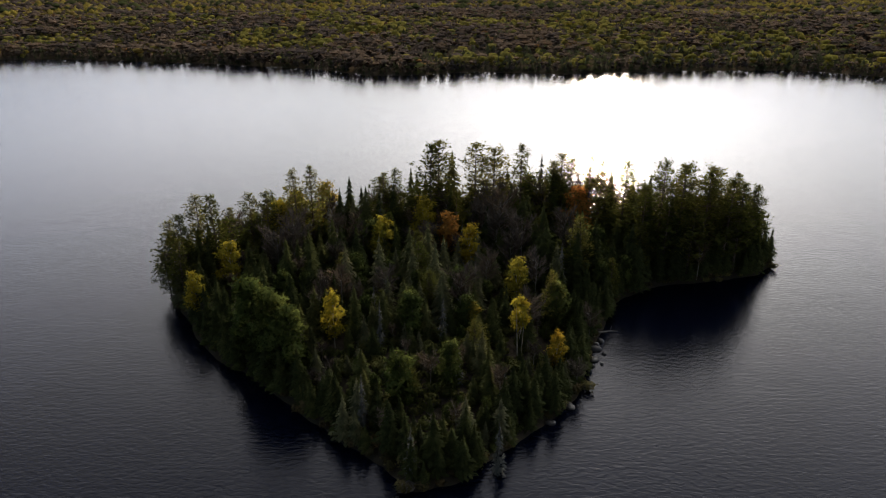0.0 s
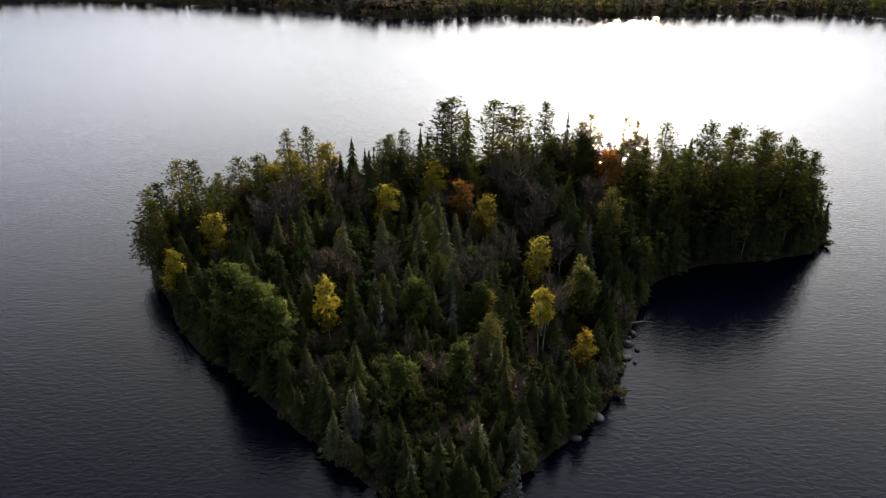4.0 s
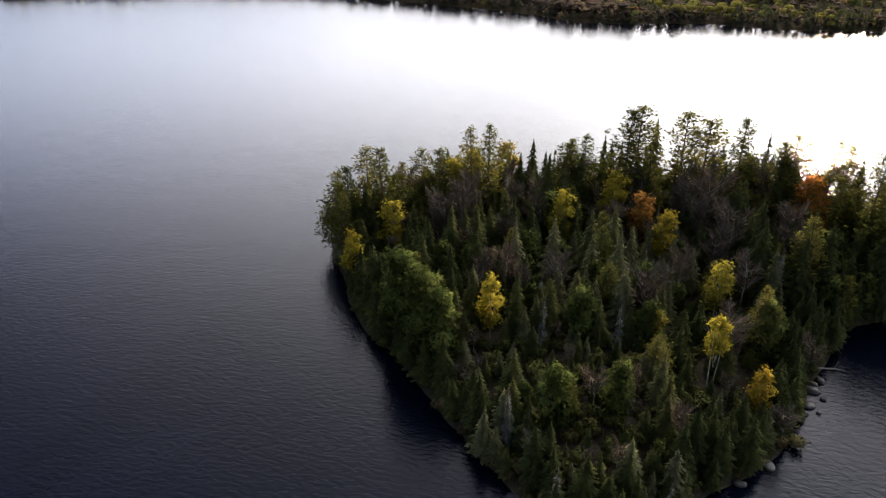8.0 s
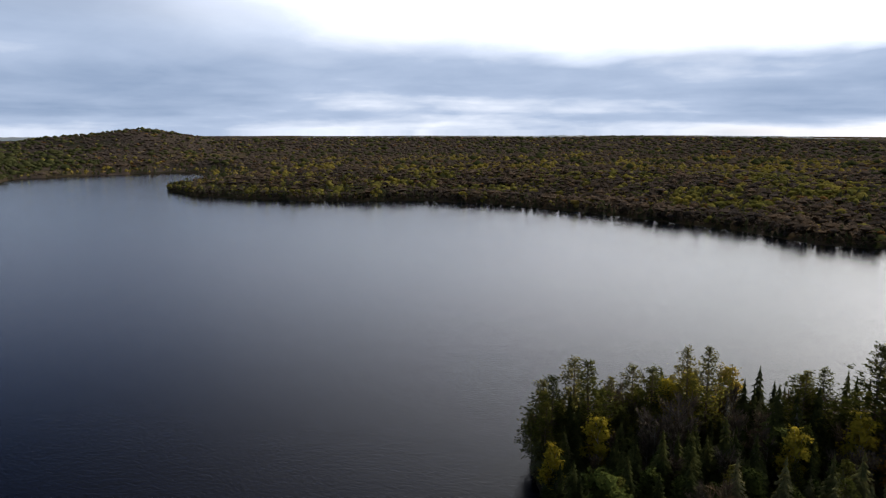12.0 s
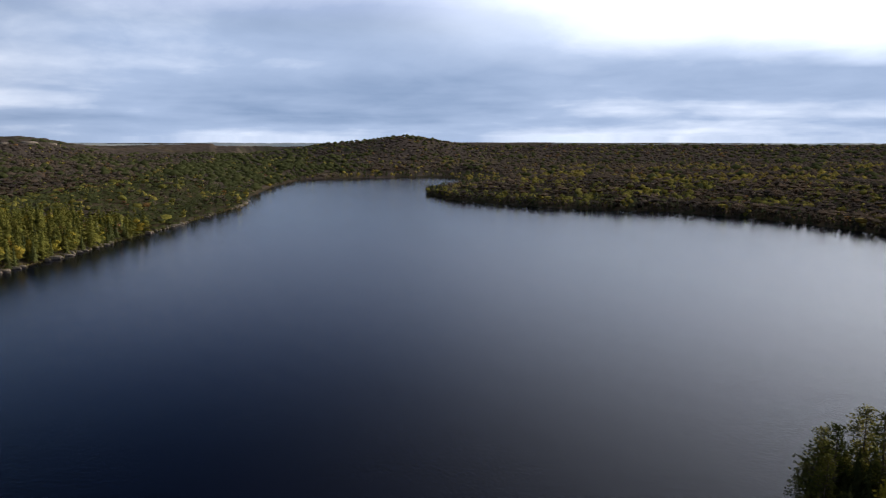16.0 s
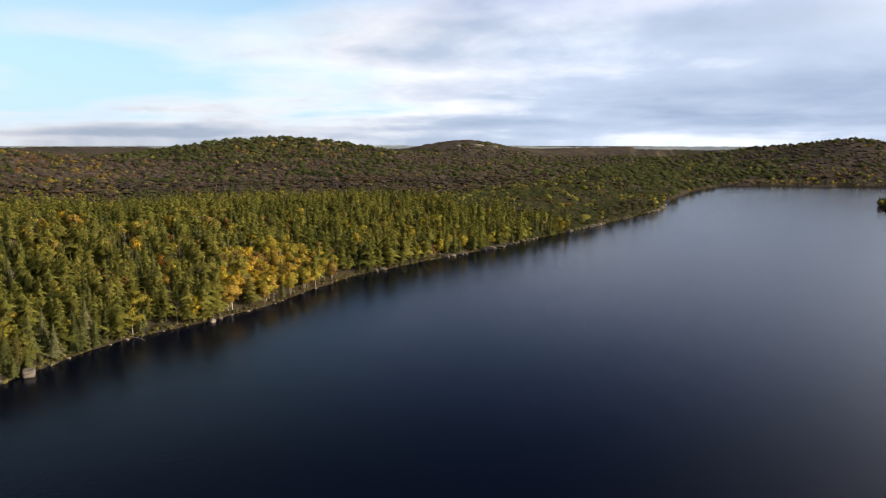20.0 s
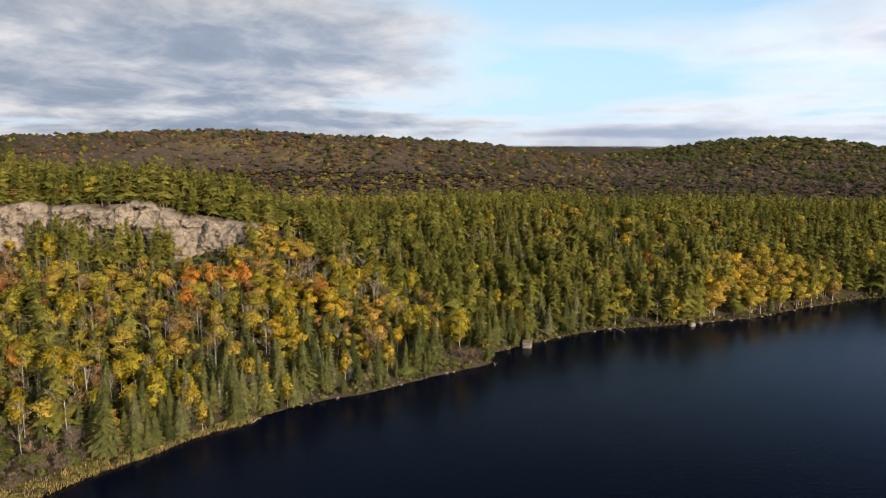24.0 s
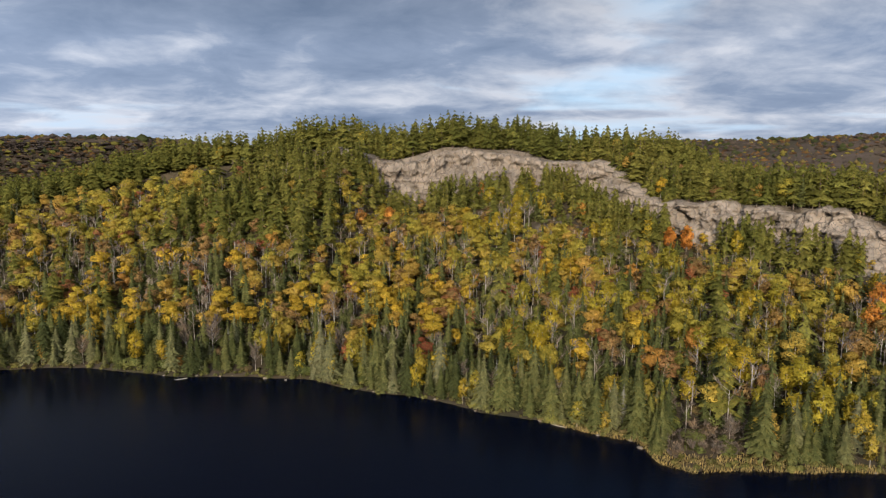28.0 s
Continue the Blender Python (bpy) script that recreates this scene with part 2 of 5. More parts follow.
FAR_RUST = foliage("distant_orange_leaves", [(0.0, (0.30, 0.16, 0.06)), (0.5, (0.23, 0.14, 0.065)), (1.0, (0.18, 0.10, 0.06))], 0.45, 0.3)
FAR_TWIGS = foliage("distant_bare_twigs", [(0.0, (0.12, 0.095, 0.09)), (0.5, (0.165, 0.13, 0.12)), (1.0, (0.18, 0.13, 0.10))], 0.5, 0.3)
CEDAR = foliage("cedar_sprays", [(0.0, (0.15, 0.15, 0.035)), (1.0, (0.20, 0.18, 0.05))], 0.2, 0.4, 2.6, 0.40)
GHOST = foliage("dead_needles", [(0.0, (0.13, 0.125, 0.115)), (1.0, (0.19, 0.18, 0.165))], 0.0, 0.5, 2.0)


def bark(name, dark, pale, scale):
    m, n = material(name)
    where = n.add("ShaderNodeTexCoord").outputs["Object"]
    fac = n.noise(n.vec("MULTIPLY", where, (1, 1, 0.35)).outputs[0], scale, 5.0)
    finish(n, n.ramp(fac, [(0.35, dark), (0.6, pale)]), 0.85, fac, 0.6, 0.05)
    return m


BARK = bark("conifer_bark", (0.05, 0.038, 0.03), (0.15, 0.11, 0.085), 6.0)
BIRCH = bark("birch_bark", (0.18, 0.155, 0.13), (0.48, 0.45, 0.40), 3.0)
WOOD = bark("weathered_wood", (0.16, 0.14, 0.125), (0.33, 0.305, 0.27), 5.0)


def rock_colours(n, where):
    blotch = n.noise(where, 0.12, 6.0, 0.6)
    grain = n.noise(where, 1.6, 6.0, 0.65)
    base = n.ramp(blotch, [(0.3, (0.10, 0.083, 0.068)), (0.5, (0.18, 0.146, 0.116)), (0.7, (0.26, 0.213, 0.17))])
    base = n.mix(n.ramp(grain, [(0.42, (0, 0, 0)), (0.62, (0.8, 0.8, 0.8))]), base, (0.16, 0.145, 0.125))
    streak = n.noise(n.vec("MULTIPLY", where, (0.5, 0.5, 0.06)).outputs[0], 1.0, 4.0)
    base = n.mix(n.ramp(streak, [(0.5, (0, 0, 0)), (0.66, (0.6, 0.6, 0.6))]), base, (0.12, 0.11, 0.10))
    joint = n.add("ShaderNodeTexVoronoi", {"Vector": n.vec("ADD", n.vec("MULTIPLY", where, (0.3, 0.3, 0.16)).outputs[0], n.add("ShaderNodeTexNoise", {"Vector": where, "Scale": 0.25, "Detail": 4.0}).outputs[1]).outputs[0], "Scale": 1.0, "Randomness": 1.0}, feature="DISTANCE_TO_EDGE").outputs[0]
    base = n.mix(n.ramp(joint, [(0.0, (0.85, 0.85, 0.85)), (0.06, (0, 0, 0))]), base, (0.05, 0.044, 0.04))
    return base, grain


WET, n = material("wet_stone")
stain = n.noise(n.add("ShaderNodeNewGeometry").outputs["Position"], 1.5, 6.0)
finish(n, n.ramp(stain, [(0.35, (0.018, 0.017, 0.016)), (0.65, (0.06, 0.055, 0.05))]), 0.45, stain, 0.6, 0.1, spec=0.5)

ROCK, n = material("granite")
base, grain = rock_colours(n, n.add("ShaderNodeNewGeometry").outputs["Position"])
finish(n, base, 0.9, grain, 0.7, 0.4)

GROUND, n = material("forest_floor")
where = n.add("ShaderNodeNewGeometry").outputs["Position"]
litter = n.ramp(n.noise(where, 0.35, 6.0, 0.6), [(0.3, (0.02, 0.018, 0.010)), (0.5, (0.04, 0.034, 0.018)), (0.7, (0.05, 0.05, 0.02))])
woods = n.ramp(n.noise(where, 0.012, 6.0, 0.65), [(0.3, (0.030, 0.034, 0.020)), (0.48, (0.062, 0.050, 0.042)), (0.6, (0.075, 0.058, 0.038)), (0.72, (0.042, 0.044, 0.024))])
base = n.mix(0.6, litter, woods)
stone, grain = rock_colours(n, where)
steep = n.add("ShaderNodeSeparateXYZ", {0: n.add("ShaderNodeNewGeometry").outputs["Normal"]}).outputs[2]
base = n.mix(n.ramp(steep, [(0.66, (1, 1, 1)), (0.84, (0, 0, 0))]), base, stone)
finish(n, base, 1.0, n.noise(where, 0.8, 5.0), 0.8, 0.6, spec=0.0)

HORIZON_WOODS, n = material("horizon_woods")
where = n.add("ShaderNodeNewGeometry").outputs["Position"]
woods = n.ramp(n.noise(where, 0.0045, 4.0, 0.6), [(0.36, (0.040, 0.048, 0.027)), (0.44, (0.088, 0.072, 0.068)), (0.56, (0.105, 0.083, 0.075)), (0.66, (0.18, 0.14, 0.058))])
mottle = n.noise(where, 0.06, 3.0, 0.6)
finish(n, n.mix(n.ramp(mottle, [(0.40, (0, 0, 0)), (0.58, (0.8, 0.8, 0.8))]), woods, (0.075, 0.064, 0.05)), 1.0, spec=0.0, through_light=0.25)

# Air haze put into the far ridges' colour: blue-grey tone plus faint emission.
PAINTED_HAZE, n = material("painted_haze")
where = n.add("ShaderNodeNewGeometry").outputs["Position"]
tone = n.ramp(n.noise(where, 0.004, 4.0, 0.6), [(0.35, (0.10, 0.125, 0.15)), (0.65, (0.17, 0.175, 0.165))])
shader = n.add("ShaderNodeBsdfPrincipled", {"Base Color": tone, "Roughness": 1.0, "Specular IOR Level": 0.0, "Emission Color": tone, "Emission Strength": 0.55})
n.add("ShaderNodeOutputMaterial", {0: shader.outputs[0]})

WATER, n = material("lake_water")
where = n.add("ShaderNodeNewGeometry").outputs["Position"]
ripple = n.noise(n.vec("MULTIPLY", where, (0.6, 1.15, 1.0)).outputs[0], 1.5, 4.0, 0.55, 0.5)
swell = n.noise(where, 0.1, 2.0)
height = n.math("ADD", ripple, n.math("MULTIPLY", swell, 0.8))
shader = n.add("ShaderNodeBsdfPrincipled", {"Specular Tint": (0.67, 0.76, 1.0, 1.0), "Base Color": (0.0013, 0.0024, 0.0080, 1.0), "Roughness": 0.09, "IOR": 1.33, "Specular IOR Level": 0.15})
n.tree.links.new(n.add("ShaderNodeBump", {"Height": height, "Strength": 0.25, "Distance": 0.25}).outputs[0], shader.inputs["Normal"])
n.add("ShaderNodeOutputMaterial", {0: shader.outputs[0]})


# ---- small tools ----
def make_mesh(name, verts, tris, mat, tint=None, normals=None):
    me = bpy.data.meshes.new(name)
    verts, tris = np.asarray(verts, np.float32), np.asarray(tris, np.int32)
    me.vertices.add(len(verts))
    me.vertices.foreach_set("co", verts.ravel())
    me.loops.add(tris.size)
    me.loops.foreach_set("vertex_index", tris.ravel())
    me.polygons.add(len(tris))
    me.polygons.foreach_set("loop_start", np.arange(0, tris.size, 3, dtype=np.int32))
    if tint is not None:
        me.attributes.new("tint", "FLOAT", "POINT").data.foreach_set("value", np.asarray(tint, np.float32))
    me.update(calc_edges=True)
    me.materials.append(mat)
    if normals is not None:
        me.polygons.foreach_set("use_smooth", [True] * len(me.polygons))
        me.normals_split_custom_set_from_vertices(np.asarray(normals, np.float32))
    return me


def smooth(me):
    me.polygons.foreach_set("use_smooth", [True] * len(me.polygons))
    return me


def part(name, me, parent, label=""):
    ob = new(name, me)
    ob.parent = parent
    return tagged(ob, label)


def lattice(ix, iy, seed):
    n = (ix * 374761393 + iy * 668265263 + seed * 974634777) & 0xFFFFFFFF
    n = ((n ^ (n >> 13)) * 1274126177) & 0xFFFFFFFF
    return ((n ^ (n >> 16)) & 0xFFFF) / 65535.0


def grain2(x, y, seed=0):
    """Smooth noise from 0 to 1 on the plane."""
    ix, iy = np.floor(x).astype(np.int64), np.floor(y).astype(np.int64)
    fx, fy = x - ix, y - iy
    fx, fy = fx * fx * (3 - 2 * fx), fy * fy * (3 - 2 * fy)
    a = lattice(ix, iy, seed) * (1 - fx) + lattice(ix + 1, iy, seed) * fx
    b = lattice(ix, iy + 1, seed) * (1 - fx) + lattice(ix + 1, iy + 1, seed) * fx
    return a * (1 - fy) + b * fy


def fbm(x, y, octaves=4, seed=0):
    total, amp, out = 0.0, 1.0, 0.0
    for k in range(octaves):
        out = out + amp * grain2(x * 2**k, y * 2**k, seed + k)
        total, amp = total + amp, amp * 0.5
    return out / total


def step(a, b, v):
    u = np.clip((v - a) / (b - a), 0, 1)
    return u * u * (3 - 2 * u)


def line_distance(x, y, line, closed):
    """Distance to a line of points, the values carried along it beyond x and y, and on which side of it (left: positive)."""
    line = np.asarray(line, float)
    ends = np.roll(line, -1, 0) if closed else line[1:]
    best, side, carried = np.full(x.shape, 1e12), np.ones(x.shape), np.zeros((*x.shape, line.shape[1] - 2))
    for a, b in zip(line if closed else line[:-1], ends):
        d = b[:2] - a[:2]
        u = np.clip(((x - a[0]) * d[0] + (y - a[1]) * d[1]) / (d @ d), 0, 1)
        ox, oy = x - a[0] - u * d[0], y - a[1] - u * d[1]
        far = ox * ox + oy * oy
        near = far < best
        best = np.where(near, far, best)
        side = np.where(near, np.sign(d[0] * (y - a[1]) - d[1] * (x - a[0])), side)
        carried[near] = (a[2:] + u[..., None] * (b[2:] - a[2:]))[near]
    return np.sqrt(best), carried, side


def inside(x, y, ring):
    ring = np.asarray(ring, float)
    found = np.zeros(x.shape, bool)
    for (ax, ay), (bx, by) in zip(ring, np.roll(ring, -1, 0)):
        if ay != by:
            found ^= ((ay > y) != (by > y)) & (x < (bx - ax) * (y - ay) / (by - ay) + ax)
    return found


# ---- the lie of the land ----
SHORE_NORTH = [(400, 330), (330, 380), (260, 418), (218, 448), (146, 443), (74, 431), (20, 440), (-18, 426), (-42, 425), (-88, 457), (-147, 477), (-220, 498),
               (-285, 508), (-354, 495), (-402, 452), (-457, 431), (-536, 414), (-611, 432), (-640, 450), (-660, 500), (-740, 590), (-864, 640)]
SHORE_WEST = [(-900, 560), (-915, 500), (-920, 431), (-813, 345), (-690, 270), (-610, 236), (-557, 196), (-492, 145), (-440, 100), (-394, 61), (-348, 18), (-315, -11),
              (-262, -36), (-240, -51), (-220, -69), (-200, -80), (-188, -83), (-174, -87), (-166, -82), (-150, -88), (-128, -95), (-116, -101)]
SHORE_SOUTH = [(-99, -104), (-84, -106), (-71, -107), (-60, -106), (-55, -112), (-54, -119), (-37, -130), (-24, -136), (-11, -144), (6, -151), (18, -158), (36, -160),
               (49, -160), (64, -164), (79, -169), (99, -166), (150, -178), (240, -150), (340, -60), (410, 90), (420, 230)]
LAKE = SHORE_NORTH + SHORE_WEST + SHORE_SOUTH
ISLAND = [(-55, 126), (-45, 112.5), (-38, 101), (-31.5, 96), (-26, 91), (-18, 83), (-11, 76.5), (-5, 69), (1, 70), (8, 76), (15, 83), (21, 92.5), (25, 101), (29, 110), (34, 122),
          (44, 129), (54, 130.5), (66, 134), (72, 140), (70, 149), (58, 155), (40, 159), (15, 161), (-5, 159), (-25, 154), (-42, 146), (-54, 136)]
POND = [(-1500, 600), (-1990, 790), (-1960, 850), (-1480, 650)]
# The foot of the hill's bluffs and the bench that carries on from it: x, y, height at the foot, height at the brow.
BENCH = [(420, -250, 25, 25), (300, -262, 26, 26), (152, -266, 28, 30), (96, -289, 40, 46), (58, -294, 47, 50), (40, -295, 49, 55), (26, -294, 48, 56), (14, -291, 49, 53), (2, -288, 33, 51), (-21, -288, 33, 57),
         (-47, -286, 36, 56), (-66, -279, 40, 51), (-82, -271, 33, 51), (-92, -250, 28, 38), (-117, -226, 24, 38), (-141, -202, 23, 38), (-150, -192, 23, 35), (-167, -172, 25, 30),
         (-195, -165, 22, 22), (-240, -150, 22, 22), (-293, -112, 21, 21), (-360, -58, 17, 17), (-430, 2, 15, 15), (-520, 82, 14, 14), (-620, 160, 13, 13), (-800, 265, 13, 13), (-1000, 330, 12, 12)]
# Hills: x, y, rise, spread along the way out from the lake, spread across.
HILLS = [(-1183, -232, 34, 140, 145), (-1120, -90, 16, 100, 150), (-1804, 149, 34, 150, 100), (-1345, 895, 17, 130, 60), (-1400, 800, 19, 150, 150), (-1480, 680, 12, 150, 120), (-580, -730, 42, 110, 170),
         (355, -699, 44, 130, 210), (-250, -950, 36, 130, 220), (-850, -580, 26, 120, 160), (-260, 1570, 15, 220, 260), (-810, 1400, 16, 220, 330), (60, 1600, 3, 220, 300), (-1170, 1110, 12, 200, 250)]
HUB = (-12.0, 12.0)


def lay(x, y):
    """For places: height, distance in from the shore (negative in the water), distance behind the bench, foot, brow, bearing, whether on the island."""
    x, y = np.asarray(x, float), np.asarray(y, float)
    wx, wy = x + 3.0 * (fbm(x / 9, y / 9, 3, 5) - 0.5), y + 3.0 * (fbm(x / 9, y / 9, 3, 9) - 0.5)
    shore = line_distance(wx, wy, LAKE, True)[0] * np.where(inside(wx, wy, LAKE), -1, 1)
    isle = line_distance(wx, wy, ISLAND, True)[0] * np.where(inside(wx, wy, ISLAND), 1, -1)
    pond = line_distance(x, y, POND, True)[0] * np.where(inside(x, y, POND), -1, 1)
    back, ends, side = line_distance(x, y, BENCH, False)
    back, foot, brow = back * side, ends[..., 0], ends[..., 1]
    bearing = np.degrees(np.arctan2(-(x - HUB[0]), y - HUB[1])) % 360
    out = np.hypot(x - HUB[0], y - HUB[1])
    south = step(58, 66, bearing) * (bearing < 290)
    plain = 12 + 2 * step(98, 128, bearing) + 10 * (fbm(x / 260, y / 260, 3, 2) - 0.5)
    rise = np.where(brow > 45, 5.0, 2.5)
    bluff_back = np.where(brow - foot > 3, 4.0, 0.0)
    behind = plain + (brow + rise * (1 - np.exp(-np.maximum(back, 0) / 45)) - plain) * np.exp(-((np.maximum(back, 0) / 130) ** 2))
    front = foot * np.clip(shore / np.maximum(shore + np.maximum(-back, 0), 1), 0, 1) ** 1.05
    high = np.where(back > bluff_back, behind, front)
    gentle = (15 + 8 * (fbm(x / 240, y / 240, 3, 3) - 0.5)) * (1 - np.exp(-np.maximum(shore, 0) / 130))
    high = gentle + (high - gentle) * south
    for hx, hy, up_by, along, across in HILLS:
        d = np.hypot(hx - HUB[0], hy - HUB[1])
        ux, uy = (hx - HUB[0]) / d, (hy - HUB[1]) / d
        a, c = (x - hx) * ux + (y - hy) * uy, -(x - hx) * uy + (y - hy) * ux
        high = high + up_by * np.exp(-0.5 * ((a / along) ** 2 + (c / across) ** 2))
    high = high + (4.0 * step(500, 900, out) + 4.5 * step(1800, 1950, out)) * step(20, 80, shore)
    high = high + step(1700, 2300, out) * (1 - step(2350, 2600, out)) * (2 + 26 * (fbm(x / 700, y / 700, 3, 4) - 0.45))
    high = high + 1.6 * (fbm(x / 14, y / 14, 3, 7) - 0.5) * step(4, 40, shore)
    high = np.where(shore < 30, np.minimum(high, 0.25 * shore + 0.02 * shore**2 + 0.1), high)
    high = np.where(pond < 60, np.minimum(high, 0.05 + 0.12 * pond), high)
    high = np.where(shore < 0, np.maximum(0.3 * shore, -5), high)
    knoll = np.where(isle > 0, 0.1 + 3.6 * (1 - np.exp(-isle / 9)), np.maximum(0.35 * isle, -5))
    high = np.where(shore < -20, np.maximum(high, knoll), high)
    return high, np.where(isle > -3, isle, shore), back, foot, brow, bearing, isle > 0


# ---- ground, water, bluffs ----
radii = np.concatenate([np.arange(1, 50, 12), np.arange(50, 175, 2.8), np.arange(175, 420, 3.4), np.arange(420, 700, 7.5), np.arange(700, 1700, 30), np.geomspace(1700, 4950, 20)])
turns = np.linspace(0, 2 * math.pi, 460, endpoint=False)
gx, gy = HUB[0] + radii[:, None] * np.cos(turns), HUB[1] + radii[:, None] * np.sin(turns)
gz = lay(gx, gy)[0]
rows, cols = gx.shape
ids = np.arange(rows * cols).reshape(rows, cols)
a, b, c, d = ids[:-1], np.roll(ids[:-1], -1, 1), np.roll(ids[1:], -1, 1), ids[1:]
tris = np.concatenate([np.stack([a, d, c], -1).reshape(-1, 3), np.stack([a, c, b], -1).reshape(-1, 3)])
ground = new("ground", smooth(make_mesh("ground", np.stack([gx, gy, gz], -1).reshape(-1, 3), tris, GROUND)))
tagged(ground, "brown forest floor of leaf litter, moss and bare granite", "ground", kind="structure")

ring = np.linspace(0, 2 * math.pi, 96, endpoint=False)
lake_verts = np.concatenate([[(0, 0, 0)], np.stack([2300 * np.cos(ring), 2300 * np.sin(ring), 0 * ring], -1)])
lake_tris = [(0, 1 + k, 1 + (k + 1) % 96) for k in range(96)]
lake = tagged(new("water", make_mesh("water", lake_verts, lake_tris, WATER)), "dark rippled lake water under a clouded sky", "lake", kind="structure")


def cells(x, y, seed):
    """A value from -0.5 to 0.5 for each of many uneven blocks of the plane."""
    ix, iy = np.floor(x).astype(np.int64), np.floor(y).astype(np.int64)
    best, value = np.full(x.shape, 1e9), np.zeros(x.shape)
    for dx in (-1, 0, 1):
        for dy in (-1, 0, 1):
            jx, jy = ix + dx, iy + dy
            far = (jx + lattice(jx, jy, seed) - x) ** 2 + (jy + lattice(jx, jy, seed + 1) - y) ** 2
            near = far < best
            best, value = np.where(near, far, best), np.where(near, lattice(jx, jy, seed + 2) - 0.5, value)
    return value


def bluff(first, last, name):
    """A granite face along the bench from one of its points to another, broken into blocks and ledges."""
    line = np.array(BENCH[first : last + 1], float)
    length = np.concatenate([[0], np.cumsum(np.hypot(*np.diff(line[:, :2], axis=0).T))])
    s = np.arange(0, length[-1], 0.5)
    px, py, foot, brow = (np.interp(s, length, line[:, k]) for k in range(4))
    tx, ty = np.gradient(px), np.gradient(py)
    k = np.hypot(tx, ty)
    nx, ny = ty / k, -tx / k
    v = np.linspace(0, 1, 52)
    brow = brow + 7.0 * (fbm(s / 11, s * 0 + 3.3, 4, 21) - 0.5)
    z = (foot - 3)[:, None] + (brow - foot + 3.4)[:, None] * v
    ss = s[:, None] + 0 * z
    block = np.floor(fbm(ss / 6, z / 8, 2, 31) * 9) / 9
    crack = fbm(ss / 2.2, z / 3.0, 3, 33)
    ledge = np.floor(fbm(ss / 20, z / 3.2, 2, 35) * 5) / 5
    push = 4.0 * (1 - v) ** 1.3 + 8.0 * block + 5.0 * ledge + 1.0 * crack - 6.0 + 6.0 * (fbm(ss / 26, ss * 0, 2, 37) - 0.5)
    push = push + 5.0 * cells(ss / 6.5, z / 6.5, 41) + 3.0 * cells(ss / 2.6, z / 3.4, 43) + 1.0 * cells(ss / 1.1, z / 1.4, 45)
    push = push - 9.0 * np.maximum(v - 0.94, 0) / 0.06
    verts = np.stack([px[:, None] + nx[:, None] * push, py[:, None] + ny[:, None] * push, z], -1).reshape(-1, 3)
    i = np.arange(len(s) * len(v)).reshape(len(s), len(v))
    a, b, c, d = i[:-1, :-1], i[1:, :-1], i[1:, 1:], i[:-1, 1:]
    tris = np.concatenate([np.stack([a, b, c], -1).reshape(-1, 3), np.stack([a, c, d], -1).reshape(-1, 3)])
    return tagged(new(name, make_mesh(name, verts, tris, ROCK)), "sunlit pale granite bluff broken into blocks and ledges", "cliff", "bluffs of the hill", kind="structure")


bluff(4, 17, "bluff")


# ---- trees ----
def kites(root, way, side, length, width, sag):
    """Sprays: bent four-cornered leaves from a root along a way."""
    root, way, side = np.asarray(root, float), np.asarray(way, float), np.asarray(side, float)
    length, width, sag = (np.broadcast_to(np.asarray(v, float), len(root))[:, None] for v in (length, width, sag))
    down = np.array([0, 0, 1.0]) * sag
    mid, tip = root + way * length * 0.55, root + way * length - down
    verts = np.stack([root, mid + side * width - down * 0.7, tip, mid - side * width - down * 0.7], 1).reshape(-1, 3)
    base = 4 * np.arange(len(root))[:, None]
    return verts, np.concatenate([base + [0, 1, 2], base + [0, 2, 3]], 1).reshape(-1, 3)


def join(*pieces):
    verts, tris, at = [], [], 0
    for v, t in pieces:
        verts.append(v)
        tris.append(np.asarray(t) + at)
        at += len(v)
    return np.concatenate(verts), np.concatenate(tris)


def limb(a, b, ra, rb, sides=5):
    a, b = np.asarray(a, float), np.asarray(b, float)
    way = (b - a) / np.linalg.norm(b - a)
    u = np.cross(way, (0.3, 0.9, 0.2))
    u /= np.linalg.norm(u)
    v = np.cross(way, u)
    t = np.linspace(0, 2 * math.pi, sides, endpoint=False)
    ring = np.cos(t)[:, None] * u + np.sin(t)[:, None] * v
    k = np.arange(sides)
    m = (k + 1) % sides
    return np.concatenate([a + ring * ra, b + ring * rb]), np.concatenate([np.stack([k, m, m + sides], -1), np.stack([k, m + sides, k + sides], -1)])


def turn_way(angle, rise):
    return np.stack([np.cos(angle) * np.cos(rise), np.sin(angle) * np.cos(rise), np.sin(rise)], -1)


def level_side(angle):
    return np.stack([-np.sin(angle), np.cos(angle), 0 * angle], -1)


def rolled(angle, roll):
    return level_side(angle) * np.cos(roll)[:, None] + np.stack([0 * roll, 0 * roll, np.sin(roll)], -1)


def subdivided(verts, tris):
    """A finer ball from a coarse one."""
    verts, made, found = [tuple(v) for v in verts], [], {}

    def between(i, j):
        key = (min(i, j), max(i, j))
        if key not in found:
            m = np.add(verts[i], verts[j])
            verts.append(tuple(m / np.linalg.norm(m)))
            found[key] = len(verts) - 1
        return found[key]

    for i, j, k in tris:
        a, b, c = between(i, j), between(j, k), between(k, i)
        made += [(i, a, c), (a, j, b), (c, b, k), (a, b, c)]
    return np.array(verts), np.array(made)


